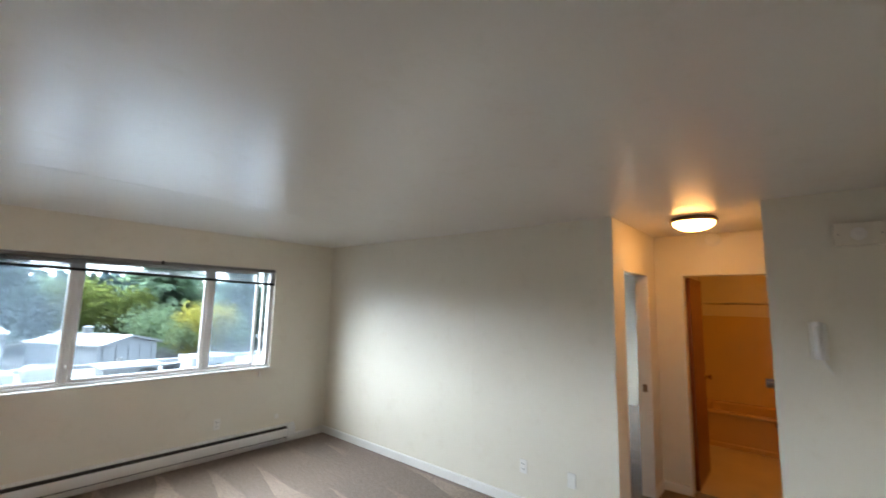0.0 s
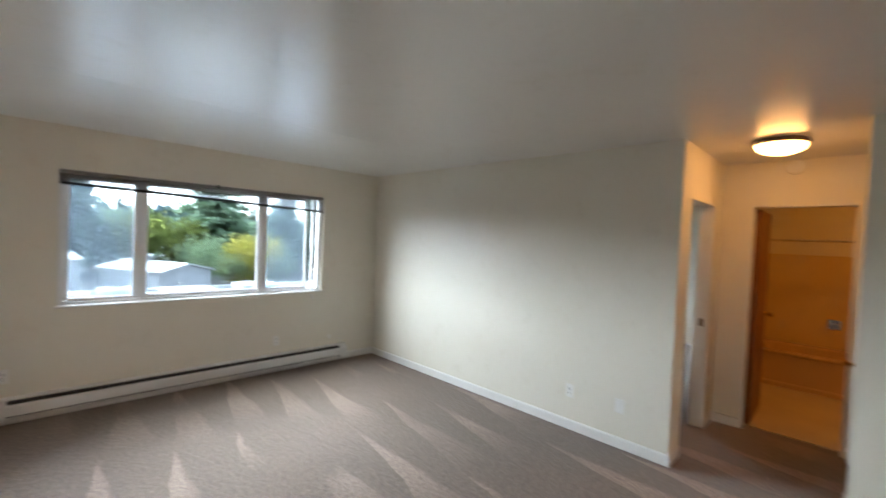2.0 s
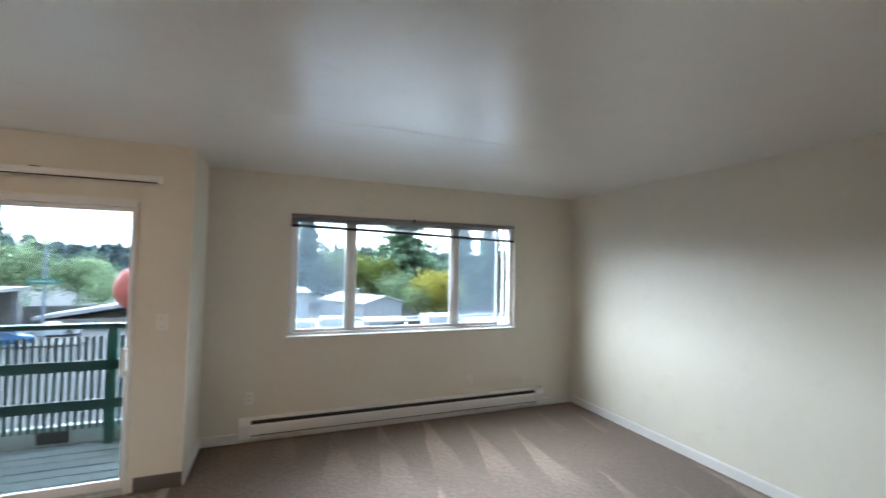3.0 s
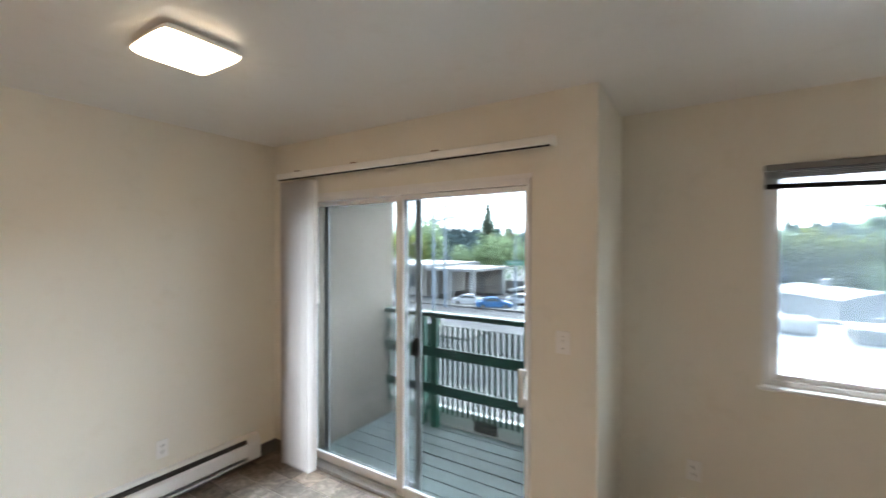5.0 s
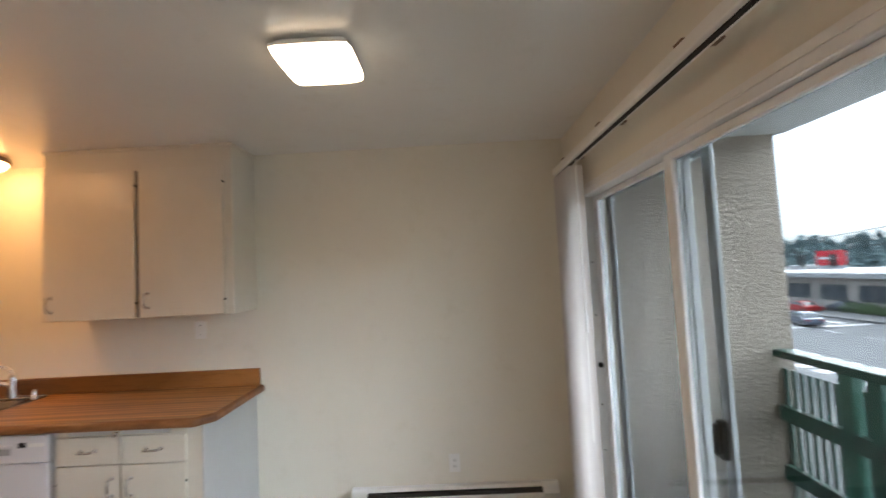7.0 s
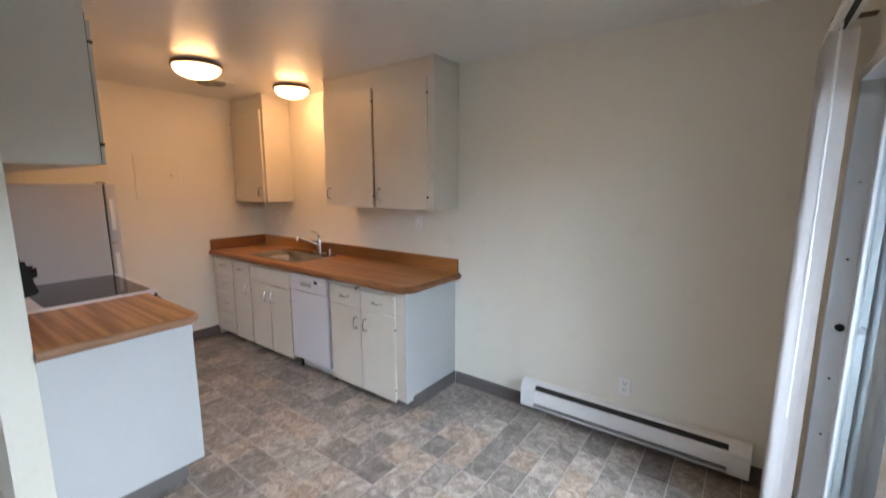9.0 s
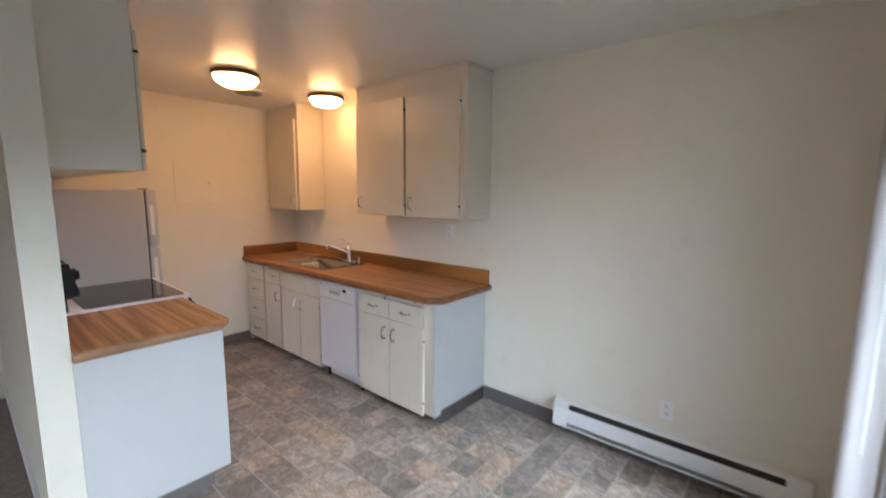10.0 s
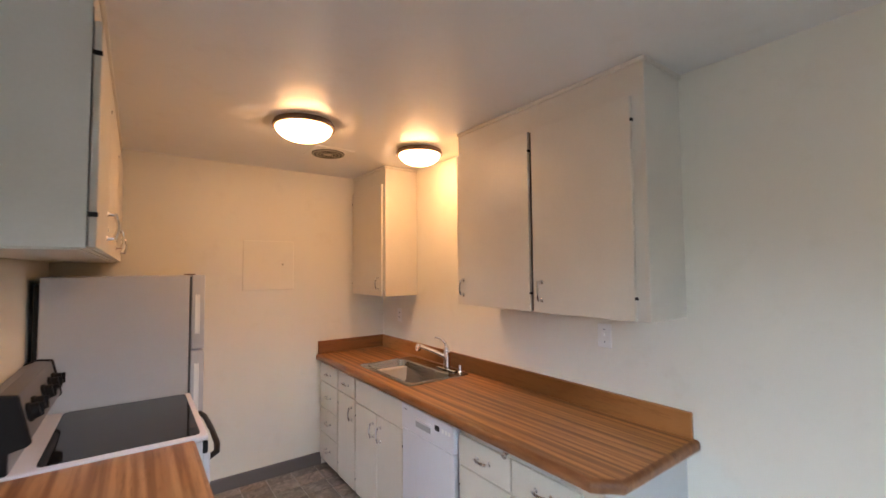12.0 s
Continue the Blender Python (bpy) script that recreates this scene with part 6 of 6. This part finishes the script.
bm.faces.new(gv[3:][::-1])
for a, b in ((0, 1), (1, 2), (2, 0)):
    bm.faces.new((gv[a], gv[b], gv[b + 3], gv[a + 3]))
part("gable", bm, M_metal_wall, t)
for k in range(5):
    part("siding_rib", box_bm(7.0 + 1.25 * k, 7.06 + 1.25 * k, 35.95, 35.999, GZ, -1.36), M_fascia_white, t)
part("roof_vent", add_lathe(bmesh.new(), 9.6, 41.0, [(0.4, -0.6), (0.4, -0.2), (0.5, -0.15), (0, 0.0)], 16), M_fascia_white, t)
t.matrix_basis = pose(11.6, 38, GZ - 0.75, 0, 0, 28) @ Matrix.Diagonal((0.80, 0.85, 1.0, 1.0))
t = thing("storage_building", "small pale storage building beside the shed", "building", (2.5, 40, GZ))
part("wall", box_bm(2.2, 5.6, 36.5, 44, GZ, -1.15), M_metal_wall, t)
part("roof", box_bm(2.0, 5.8, 36.2, 44.3, -1.149, -0.95, bevel=0.03), M_roof_white, t)
t = thing("white_roof_building", "wide low building with sloping white membrane roof", "building", (-8, 45, GZ))
part("wall", box_bm(-14.6, -1.4, 40.0, 60.0, GZ, -3.25), M_shop_wall, t)
bm = bmesh.new()
prof = [(-15.0, -3.30), (-1.0, -1.0), (-1.0, -0.7), (-15.0, -3.0)]
rows = [[bm.verts.new((x, y, z)) for x, z in prof] for y in (39.5, 60.5)]
for k in range(4):
    bm.faces.new((rows[0][k], rows[0][(k + 1) % 4], rows[1][(k + 1) % 4], rows[1][k]))
bm.faces.new(rows[0][::-1])
bm.faces.new(rows[1])
part("roof", bm, M_roof_white, t, "white sloping roof")
for k in range(4):
    part("roof_unit", box_bm(-9.5 + 2.3 * k, -8.7 + 2.3 * k, 42.0, 43.0, -2.30 + 0.37 * k, -1.70 + 0.37 * k, bevel=0.03), M_fascia_white, t)
structure("retaining_wall", box_bm(-17.5, -9.0, 44.0, 44.4, GZ, GZ + 1.5, bevel=0.03), M_pave, "grey concrete retaining wall below the trees", "wall")


# trees
def leaf_quads(verts, faces, c, n_dir, size, rng):
    """One small folded leaf clump at c."""
    a = Vector((rng.uniform(-1, 1), rng.uniform(-1, 1), rng.uniform(-1, 1))).normalized()
    b = a.cross(n_dir)
    if b.length < 0.1:
        b = a.orthogonal()
    b.normalize()
    i = len(verts)
    verts += [c - a * size, c + b * size * 0.55 + n_dir * size * 0.25, c + a * size, c - b * size * 0.55 + n_dir * size * 0.25]
    faces += [(i, i + 1, i + 2), (i, i + 2, i + 3)]


def mesh_from(name, verts, faces, material):
    me = bpy.data.meshes.new(name)
    me.from_pydata([tuple(v) for v in verts], [], faces)
    me.materials.append(material)
    return me


def tree(kind, label, x, y, h, w, material, seed, n=1500, z0=GZ):
    rng = random.Random(seed)
    t = thing("conifer_tree" if kind == 'conifer' else "broadleaf_tree", label, "tree", (x, y, z0))
    th = h * (0.96 if kind == 'conifer' else 0.6)
    r = 0.016 * h + 0.05
    bm = add_tube(bmesh.new(), [(x, y, z0 - 0.1), (x + rng.uniform(-0.1, 0.1), y, z0 + th * 0.4), (x + rng.uniform(-0.15, 0.15), y, z0 + th)], [r, r * 0.7, r * 0.2], 8)
    verts, faces = [], []
    size = 0.036 * h if kind != "conifer" else 0.050 * h
    if kind == 'conifer':
        tiers = int(16 + h * 0.6)
        for k in range(tiers):
            f = k / (tiers - 1)
            zc = h * (0.12 + 0.86 * f)
            reach = w * 0.5 * (1 - f) ** 0.85 * rng.uniform(0.75, 1.1) + 0.03 * h * (1 - f) + 0.05
            nb = max(4, int(10 * (1 - f) + 4))
            for j in range(nb):
                a = rng.uniform(0, 2 * math.pi)
                L = reach * rng.uniform(0.6, 1.1)
                m = max(3, int(n / tiers / nb))
                for i in range(m):
                    s = (i + rng.random()) / m
                    p = Vector((L * s * math.cos(a), L * s * math.sin(a), zc - 0.28 * L * s + 0.10 * L * s * s))
                    p += Vector((rng.gauss(0, 0.05 * L), rng.gauss(0, 0.05 * L), rng.gauss(0, 0.03 * L)))
                    leaf_quads(verts, faces, p, Vector((0, 0, 1)), size * rng.uniform(0.6, 1.2) * (0.5 + 0.5 * (1 - f)), rng)
    else:
        blobs = []
        for k in range(18):
            a, e = rng.uniform(0, 2 * math.pi), rng.uniform(-0.35, 1.0)
            rr = rng.uniform(0.25, 0.85)
            blobs.append((Vector((w * 0.36 * rr * math.cos(a), w * 0.36 * rr * math.sin(a), h * (0.47 + 0.42 * e * (1.1 - rr * 0.5)))), w * rng.uniform(0.17, 0.27)))
            if k < 7:
                add_tube(bm, [(x, y, z0 + th * rng.uniform(0.45, 0.8)), Vector((x, y, z0)) + blobs[-1][0] * 0.98], [r * 0.45, r * 0.12], 6)
        for k in range(n):
            c, br = blobs[k % len(blobs)]
            d = Vector((rng.gauss(0, 1), rng.gauss(0, 1), rng.gauss(0, 0.85))).normalized()
            leaf_quads(verts, faces, c + d * br * rng.uniform(0.45, 1.08), d, size * rng.uniform(0.6, 1.25), rng)
    part("trunk", bm, M_bark, t)
    cr = new("crown", mesh_from("crown", verts, faces, material))
    cr.parent = t
    return t


tree('conifer', "tall dark conifer beyond the street", -25.8, 56, 12.0, 6.5, M_conifer, 1, 4000)
tree('broadleaf', "broad green tree below the conifer", -21.5, 52, 7.6, 8.0, M_leaf, 2, 2200)
tree('broadleaf', "rounded green tree behind the canopy", -27.5, 52, 6.4, 7.0, M_leaf, 12, 1800)
tree('broadleaf', "green tree beside the white roof", -16.5, 52, 6.2, 7.0, M_leaf, 3, 1800)
tree('broadleaf', "bushy green tree above the retaining wall", -13.0, 48, 4.6, 6.0, M_leaf, 13, 1600)
tree('broadleaf', "lime-yellow tree behind the shops", -46, 56, 8.2, 9.0, M_leaf_lime, 4, 2000)
tree('broadleaf', "green tree behind the shops", -40, 60, 10.5, 9.0, M_leaf, 5, 2000)
tree('broadleaf', "lime-yellow tree behind the shop roof", -37, 52, 7.6, 6.0, M_leaf_lime, 14, 1500)
tree('broadleaf', "yellow autumn tree behind the flat roof", 20.0, 42.5, 6.0, 7.4, M_leaf_yellow, 6, 4200, z0=GZ - 1.0)
tree('broadleaf', "green shrubby tree beside the yellow tree", 16.6, 47.0, 4.6, 6.5, M_leaf, 15, 1600)
tree('broadleaf', "low green shrub under the yellow tree", 21.6, 40.5, 3.0, 5.0, M_leaf, 31, 1400)
tree('broadleaf', "low green shrub beside the shed", 17.6, 41.5, 3.2, 5.0, M_leaf, 32, 1400)
tree('broadleaf', "yellow-green tree between shed and cedar", 16.2, 55, 7.2, 8.0, M_leaf_lime, 33, 2400)
tree('broadleaf', "green shrubby tree past the yellow tree", 23.0, 46.0, 4.6, 6.5, M_leaf, 16, 1600)
tree('broadleaf', "yellow-green tree behind the shed", 13.0, 58, 7.6, 8.0, M_leaf_lime, 7, 2400)
tree('broadleaf', "green tree behind the shed", 9.5, 60, 7.4, 8.0, M_leaf, 8, 2000)
tree('conifer', "wide-boughed cedar behind the shed", 21.4, 60, 15.0, 22.0, M_cedar, 9, 6500)
tree('conifer', "tall blue-green conifer by the window edge", 6.6, 58, 14.5, 8.5, M_conifer, 10, 4680)
tree('conifer', "tall blue-green conifer past the shed", 11.5, 66, 9.5, 8.0, M_conifer, 17, 3960)
tree('conifer', "dark conifer past the yellow tree", 27.5, 52, 14.0, 8.5, M_conifer, 11, 4680)
tree('conifer', "dark conifer at the wood's edge", 33.5, 55, 15.0, 9.0, M_conifer, 18, 3960)
tree('conifer', "conifer behind the small storage building", -1.5, 60, 12.0, 8.0, M_conifer, 19, 3600)

back = tree('conifer', "tall conifer in the wood behind the shed", -6.0, 74, 16.0, 9.5, M_conifer_hazed, 21, 4500)
tagged(back, group="conifers behind the shed")
rng = random.Random(8)
for k in (1, 2, 4, 6, 8, 9, 10):
    c = copy_thing(back, pose(-6.0 + 5.2 * k + rng.uniform(-1.2, 1.2), 74 + rng.uniform(-4, 6), GZ, 0, 0, rng.uniform(0, 360)))
    s = rng.uniform(0.5, 0.66)
    c.scale = (s, s, s)

# palm-like shrub on the island
t = thing("palm_shrub", "low spreading palm shrub on the traffic island", "shrub", (-13.1, 20.9, GZ + 0.14))
part("trunk", add_tube(bmesh.new(), [(-13.1, 20.9, GZ + 0.14), (-13.1, 20.9, GZ + 0.95)], [0.16, 0.12], 10), M_bark, t)
rng = random.Random(5)
for k in range(22):
    a = rng.uniform(0, 2 * math.pi)
    e = rng.uniform(0.0, 0.9)
    L = rng.uniform(0.9, 1.35)
    bm = bmesh.new()
    o = Vector((-13.1, 20.9, GZ + 0.95))
    side = Vector((-math.sin(a), math.cos(a), 0))
    rows = []
    for i in range(6):
        s = i / 5
        c = o + Vector((math.cos(a) * L * s, math.sin(a) * L * s, L * (e * s - 0.75 * s * s)))
        wd = 0.17 * math.sin(math.pi * min(0.97, 0.12 + 0.85 * s))
        rows.append((bm.verts.new(c - side * wd + Vector((0, 0, 0.04))), bm.verts.new(c), bm.verts.new(c + side * wd + Vector((0, 0, 0.04)))))
    for r0, r1 in zip(rows, rows[1:]):
        bm.faces.new((r0[0], r0[1], r1[1], r1[0]))
        bm.faces.new((r0[1], r0[2], r1[2], r1[1]))
    part("frond", bm, M_leaf_lime, t)
for i, (x, y) in enumerate(((-33.5, 34.6), (-31.8, 34.7), (-29.9, 34.6), (-35.2, 34.6))):
    rng = random.Random(40 + i)
    verts, faces = [], []
    for k in range(500):
        d = Vector((rng.gauss(0, 1), rng.gauss(0, 1), abs(rng.gauss(0, 1)))).normalized()
        leaf_quads(verts, faces, Vector((d.x * 0.95, d.y * 0.7, d.z * 0.95)) * rng.uniform(0.6, 1.05), d, 0.12, rng)
    ob = new("shrub", mesh_from("shrub", verts, faces, M_leaf))
    ob.location = (x, y, GZ + 0.12)
    tagged(ob, "low green shrub before the shops", "shrub", "shrubs before the shops")

# wooded ridge in the distance, the air's haze coloured into its leaves
rng = random.Random(77)
verts, faces = [], []
for k in range(700):
    az = radians(rng.uniform(-62, 42))
    d = rng.uniform(130, 260)
    c = Vector((2.5 + d * math.sin(az), d * math.cos(az), GZ))
    h = rng.uniform(0.026, 0.048) * d + 3 + 1.2 * math.sin(az * 9)
    w = h * rng.uniform(0.28, 0.5)
    for j in range(85):
        f = rng.random() ** 0.8
        a = rng.uniform(0, 2 * math.pi)
        rr = w * (1 - f) * rng.uniform(0.5, 1) + 0.2
        leaf_quads(verts, faces, c + Vector((rr * math.cos(a), rr * math.sin(a), h * (0.05 + 0.95 * f))), Vector((math.cos(a), math.sin(a), 0.4)).normalized(), h * 0.105, rng)
ob = new("distant_woods", mesh_from("distant_woods", verts, faces, M_forest_hazed))
tagged(ob, "wooded ridge on the horizon with blue-green haze in its colour", "woods", kind="stuff")

for ob in [o for o in scene.objects if o not in indoor and o.parent is None]:
    m = Matrix.Translation(OUT_EYE) @ Matrix.Scale(OUT_SCALE, 4) @ Matrix.Translation(-OUT_EYE) @ ob.matrix_basis
    if ob.get("category") == "car":
        m = Matrix.Translation(m.translation) @ ob.matrix_basis.to_3x3().to_4x4()
    ob.matrix_basis = m

# ---- floor tiles ----
bm = bmesh.new()
TW, TH = 0.19, 0.159
add_box(bm, 0.0028, TW - 0.0028, 0.0028, TH - 0.0028, -0.006, 0.0)
top = [e for e in bm.edges if all(v.co.z > -0.001 for v in e.verts)]
bmesh.ops.bevel(bm, geom=top, offset=0.0006, segments=1, affect='EDGES')
tile_mesh = finish("tile", bm, M_tile)
for i in range(13):
    for j in range(31):
        x, y = 0.08 - TW + TW * i, -0.04 - TH * (j + 1) + TH
        if (x + TW < 0.52 and y < -2.11) or (x > 1.80 and y + TH < -2.64):
            continue
        if x + TW > PX1 + 0.01 and y < PY + 0.05:
            continue
        ob = new("tile", tile_mesh)
        ob.parent = floor_kitchen
        sx = 1.0
        if x < 0:
            sx = (TW + x) / TW
            x = 0.0
        if x + TW > PX1:
            sx = (PX1 - x) / TW
        ob.location = (x, y, 0.0)
        ob.scale = (sx, min(1.0, (0.0 - y) / TH) if y + TH > 0 else 1.0, 1.0)
